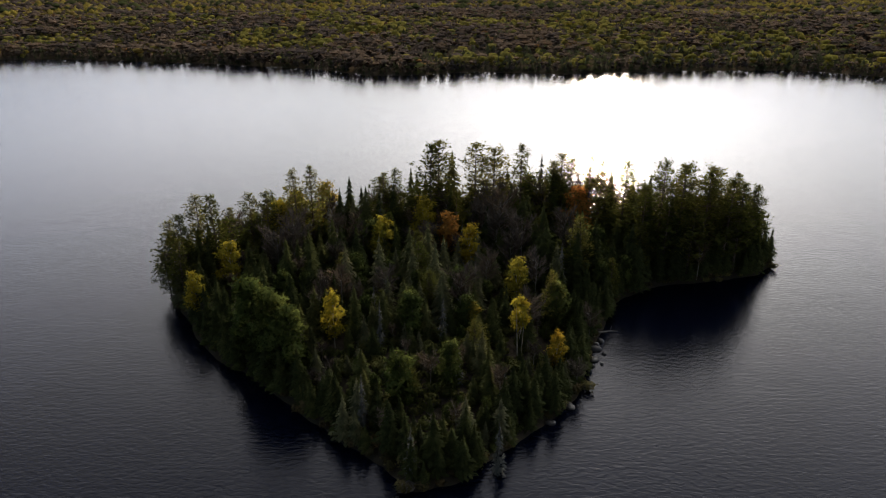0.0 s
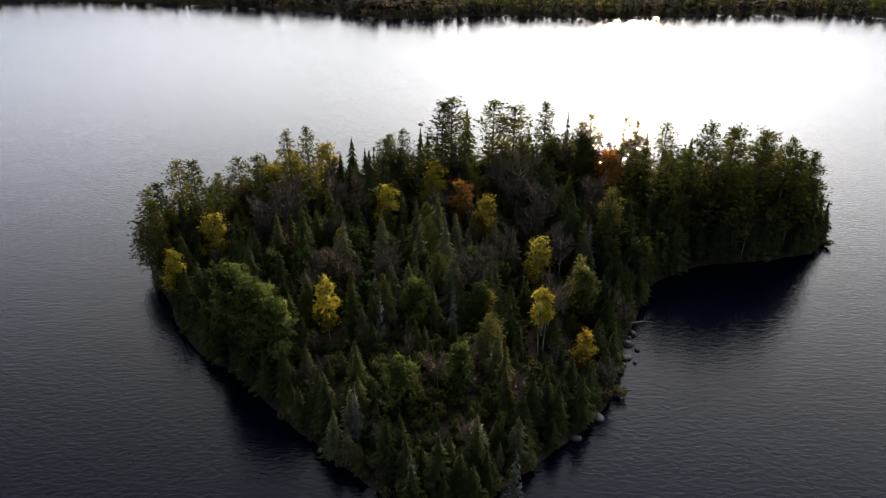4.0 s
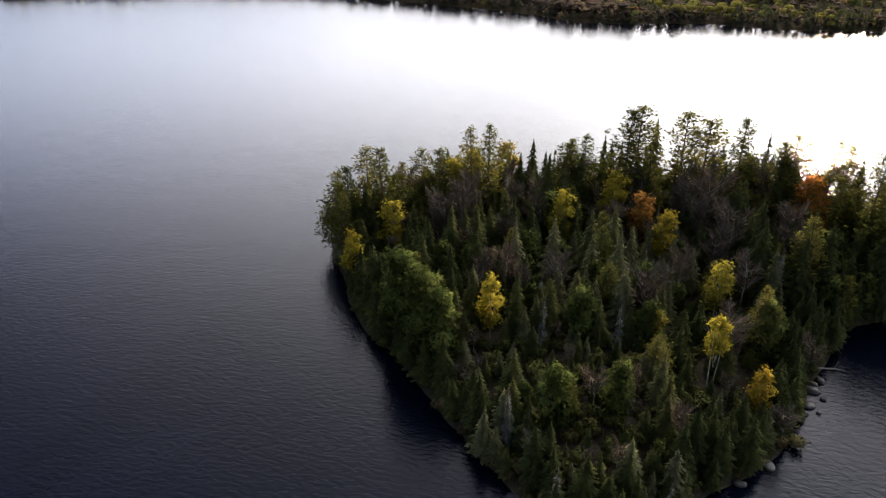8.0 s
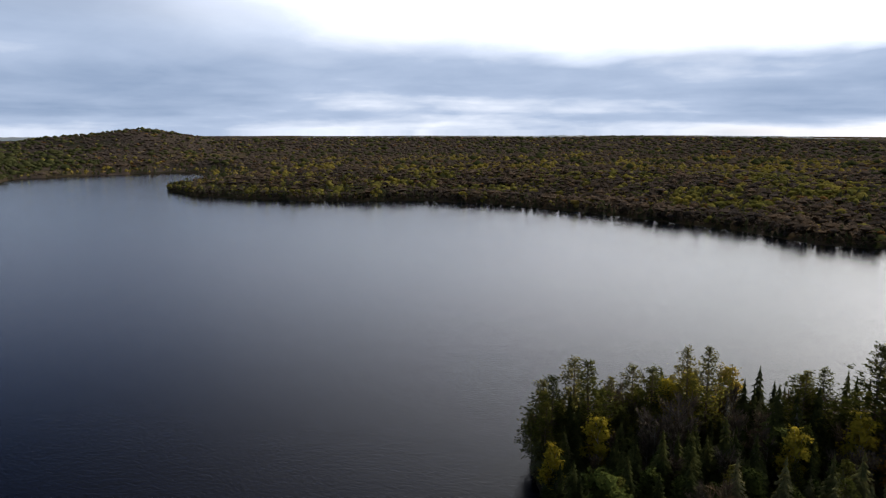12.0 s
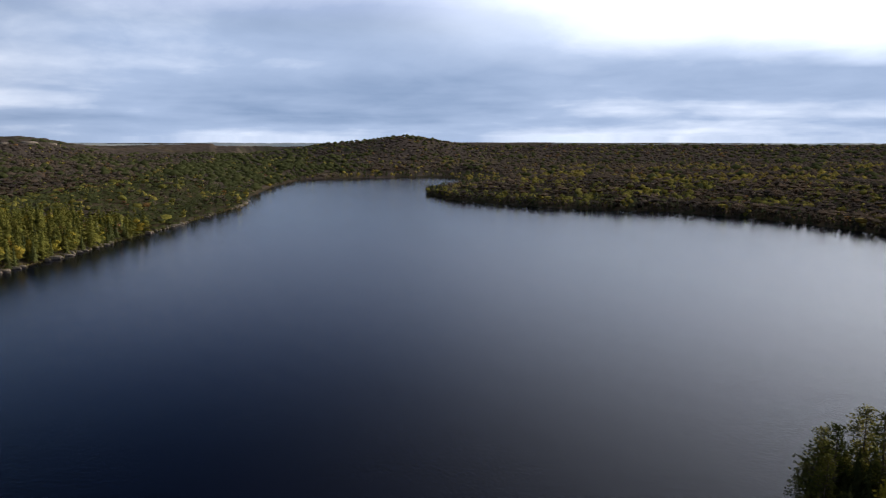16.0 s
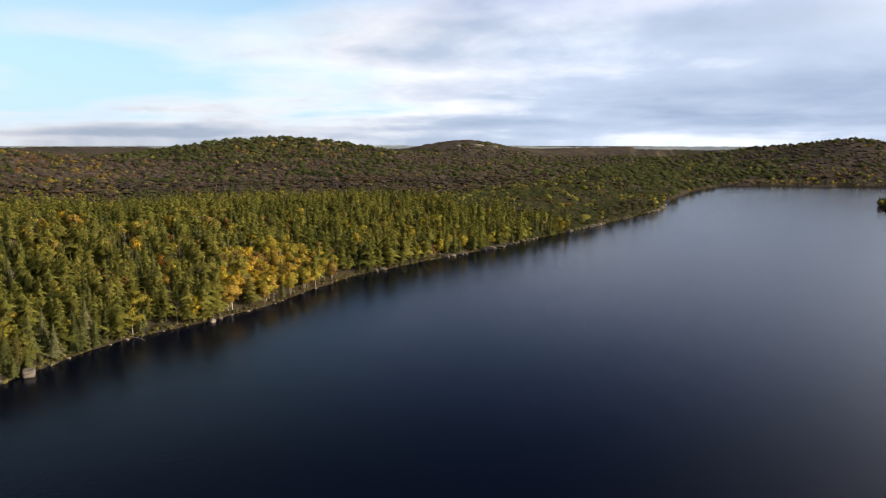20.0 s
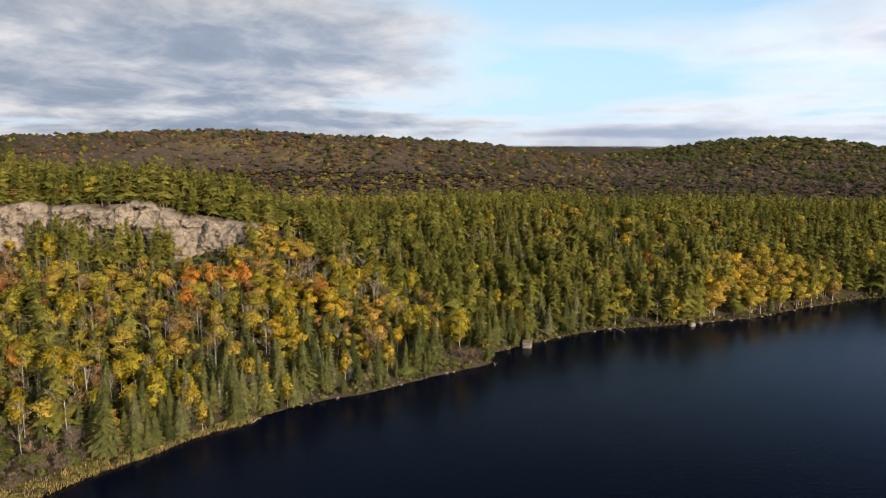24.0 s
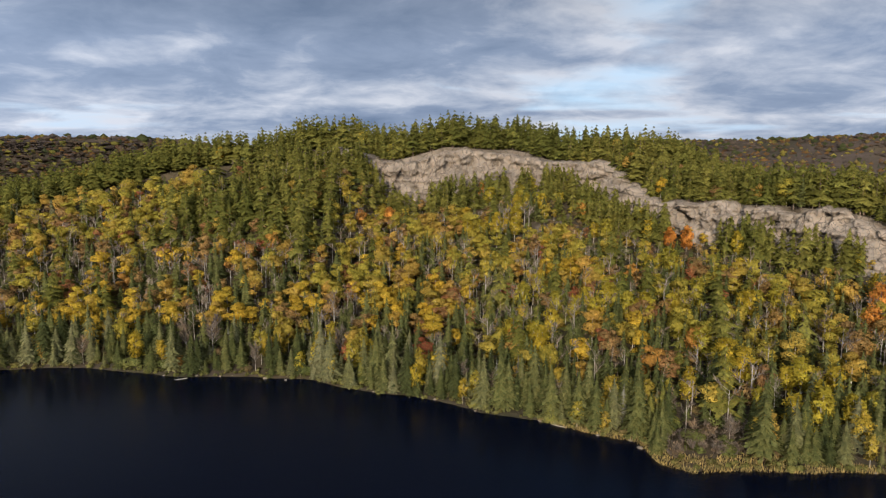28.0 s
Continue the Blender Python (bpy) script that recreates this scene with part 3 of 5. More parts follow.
OCTA = (np.array([(1, 0, 0), (0, 1, 0), (-1, 0, 0), (0, -1, 0), (0, 0, 1), (0, 0, -1)], float), np.array([(0, 1, 4), (1, 2, 4), (2, 3, 4), (3, 0, 4), (1, 0, 5), (2, 1, 5), (3, 2, 5), (0, 3, 5)]))
PENTA = [(math.cos(k * 1.2566) * 0.894, math.sin(k * 1.2566) * 0.894, 0.447) for k in range(5)] + [(math.cos(k * 1.2566 + 0.628) * 0.894, math.sin(k * 1.2566 + 0.628) * 0.894, -0.447) for k in range(5)]
ICOSA = (np.array(PENTA + [(0, 0, 1), (0, 0, -1)]), np.array([t for k in range(5) for t in ((k, (k + 1) % 5, 10), (k, k + 5, (k + 1) % 5), (k + 5, (k + 1) % 5 + 5, (k + 1) % 5), ((k + 1) % 5 + 5, k + 5, 11))]))
GEODE = subdivided(*ICOSA)


def mass(rng, shape, centre, size, squash=0.85, rough=0.3):
    """A ragged mass of leaves."""
    v, t = shape
    spin = rng.uniform(0, 6.283)
    c, s = math.cos(spin), math.sin(spin)
    v = np.stack([v[:, 0] * c - v[:, 1] * s, v[:, 0] * s + v[:, 1] * c, v[:, 2] * squash], -1)
    return np.asarray(centre) + v * (size * rng.uniform(1 - rough, 1 + rough, len(v)))[:, None], t


def fringe(rng, centre, size, count, spray, squash=0.85):
    """Leaf sprays that stand out of a mass."""
    ball = rng.normal(0, 1, (count, 3))
    ball /= np.linalg.norm(ball, axis=1)[:, None]
    a = np.arctan2(ball[:, 1], ball[:, 0]) + rng.normal(0, 0.6, count)
    rise = np.arcsin(np.clip(ball[:, 2], -1, 1)) * 0.6 + rng.normal(0, 0.4, count)
    root = np.asarray(centre) + ball * (1, 1, squash) * (size * rng.uniform(0.75, 1.12, count))[:, None]
    return kites(root, turn_way(a, rise), rolled(a, rng.uniform(-1.3, 1.3, count)), spray * rng.uniform(0.6, 1.4, count), spray * 0.36, spray * 0.1)


def skirt(rng, top, low, reach, points, lean=(0.0, 0.0)):
    """One tier of boughs: a drooping star round the trunk."""
    n = 2 * points
    t = np.linspace(0, 6.283, n, endpoint=False) + rng.uniform(0, 6.283) + rng.normal(0, 0.1, n)
    tip = np.arange(n) % 2 == 0
    r = np.where(tip, reach * rng.uniform(0.72, 1.18, n), reach * rng.uniform(0.42, 0.62, n))
    z = np.where(tip, low + rng.normal(0, 0.06, n) * reach, low + (top - low) * 0.34)
    verts = np.concatenate([[(*lean, top)], np.stack([lean[0] + r * np.cos(t), lean[1] + r * np.sin(t), z], -1)])
    k = np.arange(n)
    return verts, np.stack([0 * k, 1 + k, 1 + (k + 1) % n], -1)


def spruce(rng, h, r, tiers, points, sprays=0):
    """Trunk and crown of a spruce: many overlapping tiers of drooping boughs that narrow to a spire."""
    made = []
    slim = rng.uniform(0.85, 1.15)
    for k in range(tiers):
        u = k / (tiers - 1)
        reach = r * slim * (1 - u) ** 0.95 * rng.uniform(0.82, 1.12) * min(1, 0.75 + 1.5 * u) + 0.012 * h
        low = h * (0.03 + 0.90 * u) + rng.normal(0, 0.004 * h)
        top = min(low + h * (0.9 / tiers) * 1.35 + reach * 0.3, h * (1.0 if k == tiers - 1 else 0.985))
        made.append(skirt(rng, top, low, reach, points))
        if sprays:
            a = rng.uniform(0, 6.283, sprays)
            root = np.stack([0.62 * reach * np.cos(a), 0.62 * reach * np.sin(a), low + (top - low) * 0.3 + 0 * a], -1)
            made.append(kites(root, turn_way(a, np.full(sprays, -0.3)), rolled(a, rng.uniform(-0.6, 0.6, sprays)), 0.55 * reach * rng.uniform(0.7, 1.2, sprays), 0.16 * reach + 0.04, 0.05 * reach))
    return limb((0, 0, -0.8), (0, 0, 0.9 * h), 0.011 * h + 0.03, 0.02, 5 if sprays else 3), join(*made)


def pine(rng, h, r, start, whorls, per, tufts, needles):
    """A pine: bare lower trunk, tiers of long level limbs that carry loose tufts of upswept needles."""
    lean = rng.normal(0, 0.02, 2) * h
    trunk = [limb((0, 0, -0.8), (*(lean * 0.6), 0.6 * h), 0.011 * h + 0.04, 0.008 * h, 6), limb((*(lean * 0.6), 0.6 * h), (*lean, 0.97 * h), 0.008 * h, 0.03, 5)]
    made, flag, full = [], rng.uniform(0, 6.283), rng.uniform(0.6, 1.0)
    for k in range(whorls):
        u = k / (whorls - 1)
        z = h * (start + (0.96 - start) * u)
        axis = np.array([*(lean * z / h), z])
        swell = (1 - 0.93 * u) ** full * min(1.0, 0.5 + 1.5 * u) * rng.uniform(0.7, 1.2)
        turn = rng.uniform(0, 6.283)
        for j in range(per):
            angle = turn + 6.283 * j / per + rng.normal(0, 0.35)
            reach = r * swell * rng.uniform(0.55, 1.15) * (1 + 0.25 * math.cos(angle - flag)) + 0.12
            rise = 0.06 + 0.55 * u**2 + rng.normal(0, 0.1)
            way = turn_way(np.array(angle), np.array(rise))
            trunk.append(limb(axis, axis + way * reach * 0.85, 0.02 + 0.006 * reach, 0.01, 3))
            for f in np.linspace(0.35, 1.0, tufts):
                wide, long = 0.04 + 0.15 * reach, 0.15 + 0.14 * reach
                root = axis + way * reach * f + rng.normal(0, 1, (needles, 3)) * (wide, wide, 0.08 + 0.07 * reach)
                a = angle + rng.uniform(-1.6, 1.6, needles)
                made.append(kites(root, turn_way(a, rng.uniform(-0.05, 0.5, needles)), rolled(a, rng.uniform(-0.7, 0.7, needles)), long * rng.uniform(0.7, 1.2, needles), 0.36 * long, 0.01))
    made.append(skirt(rng, h, 0.93 * h, 0.1 * r, 5, tuple(lean)))
    return join(*trunk), join(*made)


def plumed(rng, h, r, start, tiers, points, sprays=0):
    """A pine of the wood: uneven tiers of level boughs in a full, ragged cone."""
    lean = rng.normal(0, 0.015, 2) * h
    trunk = limb((0, 0, -0.8), (*(lean * 0.9), 0.92 * h), 0.012 * h + 0.03, 0.03, 4)
    made, full = [], rng.uniform(0.6, 1.05)
    for k in range(tiers):
        u = k / (tiers - 1)
        low = h * (start + (0.94 - start) * u) + rng.normal(0, 0.012 * h)
        reach = r * (1 - 0.97 * u) ** full * rng.uniform(0.6, 1.25) * min(1, 0.75 + 2 * u) + 0.02 * h
        drift = lean * u + rng.normal(0, 0.16, 2) * reach
        v, t = skirt(rng, min(low + 0.36 * reach + 0.085 * h, h), low, reach, points, tuple(drift))
        v[1:, 2] += (v[1:, :2] - drift) @ rng.normal(0, 0.16, 2)
        made.append((v, t))
        a = rng.uniform(0, 6.283, sprays)
        root = np.stack([drift[0] + 0.55 * reach * np.cos(a), drift[1] + 0.55 * reach * np.sin(a), low + 0.12 * reach + 0 * a], -1)
        made.append(kites(root, turn_way(a, rng.uniform(-0.1, 0.5, sprays)), rolled(a, rng.uniform(-0.9, 0.9, sprays)), 0.6 * reach * rng.uniform(0.7, 1.2, sprays), 0.15 * reach, 0.03 * reach))
    return trunk, join(*made)


def leafy(rng, h, r, start, masses, shape, sprays, spray, limbs=True, fork=False):
    """A broadleaf tree: slender stem, limbs to several ragged masses of leaves with gaps between."""
    trunk, made = [], []
    for sx, sy in [(-0.25, 0.1), (0.3, -0.1), (0.05, 0.3)] if fork else [(0.0, 0.0)]:
        trunk.append(limb((sx, sy, -0.8), (sx * 3.5, sy * 3.5, h * 0.8), 0.007 * h + 0.02, 0.02, 5 if limbs else 3))
    for k in range(masses):
        u = (k + 0.5) / masses
        z = h * (start + (0.93 - start) * u) + rng.normal(0, 0.015 * h)
        angle = k * 2.4 + rng.uniform(-0.6, 0.6)
        swell = math.sin(math.pi * (0.22 + 0.68 * u))
        off = r * (0.62 if sprays > 30 else 0.40 if masses > 4 else 0.55) * swell * rng.uniform(0.45, 1.2) * (1 if masses > 1 else 0)
        centre = np.array([math.cos(angle) * off, math.sin(angle) * off, z])
        if limbs:
            trunk.append(limb((0, 0, max(0.2 * h, z - 0.22 * h)), centre, 0.04 + 0.002 * h, 0.02, 3))
        size = r * (0.32 + 0.28 * swell) * rng.uniform(0.7, 1.15) * (0.8 if sprays > 35 else 1.02 if sprays > 30 else 1.22 if masses > 4 else 1.35)
        made.append(mass(rng, shape, centre, size, rng.uniform(0.75, 1.1), 0.32))
        if sprays:
            made.append(fringe(rng, centre, size, sprays, spray))
    return join(*trunk), join(*made)


def naked(rng, h, r, boughs, twigs):
    """A leafless tree: forked stems and a haze of thin twigs."""
    trunk, made = [limb((0, 0, -0.8), (0.02 * h, 0, 0.72 * h), 0.008 * h + 0.02, 0.03, 4)], []
    for k in range(boughs):
        z = h * rng.uniform(0.28, 0.72)
        a, rise = rng.uniform(0, 6.283), rng.uniform(0.6, 1.2)
        way = turn_way(np.array(a), np.array(rise))
        reach = r * rng.uniform(0.7, 1.3)
        trunk.append(limb((0, 0, z), np.array((0, 0, z)) + way * reach, 0.03, 0.008, 3))
        root = np.array((0, 0, z)) + way * (reach * rng.uniform(0.25, 1.0, twigs))[:, None]
        b = a + rng.normal(0, 1.0, twigs)
        made.append(kites(root, turn_way(b, rng.uniform(0.4, 1.3, twigs)), rolled(b, rng.uniform(-1, 1, twigs)), r * rng.uniform(0.35, 0.8, twigs), (0.022 if twigs > 30 else 0.035) * r, -0.05))
    return join(*trunk), join(*made)


def bush(rng, h, masses, sprays):
    made = []
    for k in range(masses):
        spot = np.array([rng.normal(0, 0.35) * h, rng.normal(0, 0.35) * h, h * rng.uniform(0.2, 0.5)])
        made.append(mass(rng, ICOSA, spot, h * 0.5, 0.8, 0.35))
        made.append(fringe(rng, spot, h * 0.5, sprays, 0.3 * h))
    return limb((0, 0, -0.3), (0, 0, 0.6 * h), 0.05, 0.03, 3), join(*made)


def rounded(crown, cone, share):
    """A crown whose small leaves shade as parts of one round or conical body."""
    v, t = np.asarray(crown[0], float), np.asarray(crown[1])
    middle = np.array([0, 0, 0.5 * (v[:, 2].min() + v[:, 2].max())])
    out = np.concatenate([v[:, :2], np.full((len(v), 1), 0.3 * np.abs(v[:, :2]).max())], 1) if cone else (v - middle) * (1, 1, 0.7) + (0, 0, 0.25)
    out /= np.maximum(np.linalg.norm(out, axis=1), 1e-6)[:, None]
    face = np.cross(v[t[:, 1]] - v[t[:, 0]], v[t[:, 2]] - v[t[:, 0]])
    away = (face * out[t].mean(1)).sum(1) < 0
    t = np.where(away[:, None], t[:, [0, 2, 1]], t)
    face[away] *= -1
    own = np.zeros_like(v)
    for k in range(3):
        np.add.at(own, t[:, k], face)
    own /= np.maximum(np.linalg.norm(own, axis=1), 1e-9)[:, None]
    n = own * (1 - share) + out * share
    return v, t, n / np.maximum(np.linalg.norm(n, axis=1), 1e-6)[:, None]


def kinds(seed, how, *args, count=3):
    rng = np.random.default_rng(seed)
    made = [how(rng, *args) for _ in range(count)]
    cone = how in (spruce, plumed, pine)
    return [(trunk, rounded(crown, cone, 0.0 if how is naked else 0.36 if cone else 0.5)) for trunk, crown in made]


# Unit trees are ten metres high and are scaled where they stand.
FULL = {
    "spruce": kinds(1, spruce, 10, 2.3, 18, 9, 6, count=4),
    "pine": kinds(2, pine, 10, 2.5, 0.24, 15, 5, 3, 10, count=6),
    "birch": kinds(3, leafy, 10, 2.2, 0.3, 13, ICOSA, 40, 0.5, count=4),
    "maple": kinds(4, leafy, 10, 2.4, 0.3, 13, ICOSA, 40, 0.5, count=3),
    "bare": kinds(5, naked, 10, 2.2, 22, 34, count=3),
    "snag": kinds(6, spruce, 10, 1.3, 15, 6, 3, count=2),
    "poplar": kinds(7, leafy, 10, 2.4, 0.15, 22, ICOSA, 50, 0.5, count=3),
    "twin": kinds(8, leafy, 10, 1.5, 0.55, 11, GEODE, 44, 0.5, True, True, count=1),
    "gold": kinds(3, leafy, 10, 2.0, 0.28, 13, ICOSA, 40, 0.5, count=3),
    "orange": kinds(4, leafy, 10, 2.2, 0.3, 13, ICOSA, 40, 0.5, count=2),
    "cedar": kinds(18, spruce, 10, 3.6, 17, 10, 8, count=2),
    "thicket": kinds(19, naked, 1.6, 1.1, 10, 14, count=3),
}
NEAR = {"spruce": kinds(10, spruce, 10, 2.25, 14, 8, 5, count=6)}
MID = {
    "spruce": kinds(11, spruce, 10, 2.1, 10, 6, 3, count=6),
    "pine": kinds(12, plumed, 10, 2.15, 0.1, 11, 5, 3, count=9),
    "birch": kinds(13, leafy, 10, 2.1, 0.34, 6, ICOSA, 31, 0.42, False, count=6),
    "maple": kinds(14, leafy, 10, 2.2, 0.32, 6, ICOSA, 31, 0.42, False, count=5),
    "bare": kinds(15, naked, 10, 2.2, 5, 9, count=5),
    "bush": kinds(16, bush, 1.6, 2, 5, count=3),
}
OUTER = {
    "spruce": kinds(41, spruce, 10, 2.1, 6, 5, count=6),
    "pine": kinds(42, plumed, 10, 2.2, 0.1, 8, 5, count=8),
    "birch": kinds(43, leafy, 10, 2.1, 0.3, 3, ICOSA, 10, 0.6, False, count=6),
    "maple": kinds(44, leafy, 10, 2.2, 0.3, 3, ICOSA, 10, 0.6, False, count=5),
    "bare": kinds(45, naked, 10, 2.2, 4, 6, count=5),
}
FAR = {
    "spruce": kinds(21, spruce, 10, 2.2, 3, 4, count=4),
    "pine": kinds(22, plumed, 10, 2.3, 0.08, 4, 4, count=5),
    "birch": kinds(23, leafy, 10, 2.5, 0.3, 2, ICOSA, 0, 1, False, count=6),
    "maple": kinds(24, leafy, 10, 2.5, 0.3, 2, ICOSA, 0, 1, False, count=6),
    "bare": kinds(25, leafy, 10, 2.3, 0.3, 2, OCTA, 5, 1.4, False, count=6),
}
HORIZON = {
    "spruce": kinds(31, spruce, 10, 2.6, 2, 3, count=4),
    "pine": kinds(32, leafy, 10, 3.2, 0.05, 1, OCTA, 0, 1, False, count=4),
    "birch": kinds(33, leafy, 10, 3.2, 0.05, 1, OCTA, 0, 1, False, count=4),
    "maple": kinds(34, leafy, 10, 3.2, 0.05, 1, OCTA, 0, 1, False, count=4),
    "bare": kinds(35, leafy, 10, 3.2, 0.05, 1, OCTA, 0, 1, False, count=4),
}
LEAF = {"spruce": NEEDLES, "pine": PINE, "birch": GOLD, "maple": RUST, "bare": TWIGS, "snag": GHOST, "cedar": CEDAR, "poplar": GREEN, "twin": GOLDEN, "gold": GOLDEN, "orange": ORANGE, "bush": SHRUB, "thicket": TWIGS}
FAR_LEAF = {"spruce": FAR_NEEDLES, "pine": FAR_PINE, "birch": FAR_GOLD, "maple": FAR_RUST, "bare": FAR_TWIGS}
STEM = {"spruce": BARK, "pine": BARK, "birch": BIRCH, "maple": BARK, "bare": WOOD, "snag": WOOD, "cedar": BARK, "poplar": BARK, "twin": BIRCH, "gold": BIRCH, "orange": BARK, "bush": BARK, "thicket": BARK}
TITLE = {"spruce": ("spruce_tree", "narrow dark green spruce with drooping boughs", "spruce"), "pine": ("pine_tree", "tall green pine with a bare lower trunk and plumed limbs", "pine"),
         "birch": ("birch_tree", "pale-barked birch with thin golden autumn leaves", "birch"), "maple": ("maple_tree", "maple with orange to rust-red autumn leaves", "maple"),
         "bare": ("bare_tree", "leafless grey broadleaf tree with a haze of twigs", "tree"), "snag": ("dead_spruce", "dead grey spruce with needleless boughs", "dead tree"),
         "poplar": ("poplar_tree", "broad yellow-green poplar still in full leaf", "poplar"), "twin": ("birch_clump", "yellow birch with three slender white stems", "birch"),
         "gold": ("birch_tree", "bright golden-yellow birch in full autumn colour", "birch"), "orange": ("maple_tree", "bright orange maple in full autumn colour", "maple"),
         "cedar": ("cedar_tree", "broad yellow-green cedar at the water's edge", "cedar"),
         "bush": ("shrub", "low olive-brown lakeside shrub", "shrub"), "thicket": ("alder_shrub", "low leafless brown alder shrub on the marshy point", "shrub")}
first_of = {}


def plant(kind, which, x, y, z, h, turn, group, wide=1.0):
    """One tree as a thing of its own: an Empty at its foot with trunk and crown."""
    name, label, category = TITLE[kind]
    which %= len(FULL[kind])
    s = h / (1.6 if kind in ("bush", "thicket") else 10)
    m = Matrix.Translation((x, y, z)) @ Matrix.Rotation(turn, 4, "Z") @ Matrix.Diagonal((s * wide, s * wide, s, 1))
    if (kind, which) in first_of:
        ob = copy_thing(first_of[kind, which], m)
    else:
        trunk, crown = FULL[kind][which]
        ob = first_of[kind, which] = new(name)
        part("trunk", smooth(make_mesh("trunk", *trunk, STEM[kind])), ob)
        part("crown", make_mesh("crown", *crown[:2], LEAF[kind], normals=crown[2]), ob)
        tagged(ob, label, category)
        ob.matrix_basis = m
    if first_of[kind, which] is not ob:
        ob.matrix_basis = m
    return tagged(ob, group=group)


def stand(name, label, store, kind, x, y, z, h, wide, seed):
    """Many trees of a kind, too many to count, in one mesh of crowns and one of trunks."""
    rng = np.random.default_rng(seed)
    pick, turn = rng.integers(0, len(store[kind]), len(x)), rng.uniform(0, 6.283, len(x))
    loose = 0.35 if store is MID or store is OUTER else 0.2
    tint = (1.3 * fbm(x / 30, y / 30, 3, seed) * (1 - loose) + rng.uniform(0, 1, len(x)) * loose) % 1
    s = h / (10 if kind != "bush" else 1.6)
    for layer, mat in ((1, FAR_LEAF[kind] if store is FAR or store is HORIZON else LEAF[kind]), (0, STEM[kind])):
        if layer == 0 and (store is FAR or store is HORIZON or store is OUTER):
            continue
        verts, tris, tints, lean, at = [], [], [], [], 0
        for k, made in enumerate(store[kind]):
            chosen = np.flatnonzero(pick == k)
            if not len(chosen):
                continue
            v, t = made[layer][:2]
            c, d = np.cos(turn[chosen])[:, None], np.sin(turn[chosen])[:, None]
            sw = (s * wide)[chosen][:, None]
            px = (v[:, 0] * c - v[:, 1] * d) * sw + x[chosen][:, None]
            py = (v[:, 0] * d + v[:, 1] * c) * sw + y[chosen][:, None]
            pz = v[:, 2] * s[chosen][:, None] + z[chosen][:, None]
            verts.append(np.stack([px, py, pz], -1).reshape(-1, 3))
            tris.append((t[None] + (np.arange(len(chosen)) * len(v))[:, None, None]).reshape(-1, 3) + at)
            tints.append(np.repeat(tint[chosen], len(v)))
            if layer:
                n = made[1][2]
                if store is FAR or store is HORIZON:
                    n = 0.32 * n + (0, 0, 0.68)
                    n = n / np.linalg.norm(n, axis=1)[:, None]
                lean.append(np.stack([n[:, 0] * c - n[:, 1] * d, n[:, 0] * d + n[:, 1] * c, n[:, 2] + 0 * c], -1).reshape(-1, 3))
            at += len(v) * len(chosen)
        if not verts:
            return
        me = make_mesh(name, np.concatenate(verts), np.concatenate(tris), mat, np.concatenate(tints), np.concatenate(lean) if layer else None)
        tagged(new(name if layer else name + "_trunks", me), label if layer else "trunks of " + label, "forest", kind="stuff")


def scatter(x0, x1, y0, y1, gap, seed):
    rng = np.random.default_rng(seed)
    x, y = np.meshgrid(np.arange(x0, x1, gap), np.arange(y0, y1, gap))
    return x.ravel() + rng.uniform(-0.48, 0.48, x.size) * gap, y.ravel() + rng.uniform(-0.48, 0.48, x.size) * gap


KIND = ["spruce", "pine", "birch", "maple", "bare"]
TALL = {"spruce": (5, 12.5), "pine": (8.5, 16), "birch": (6.5, 10.8), "maple": (6, 9.8), "bare": (8, 12.5)}


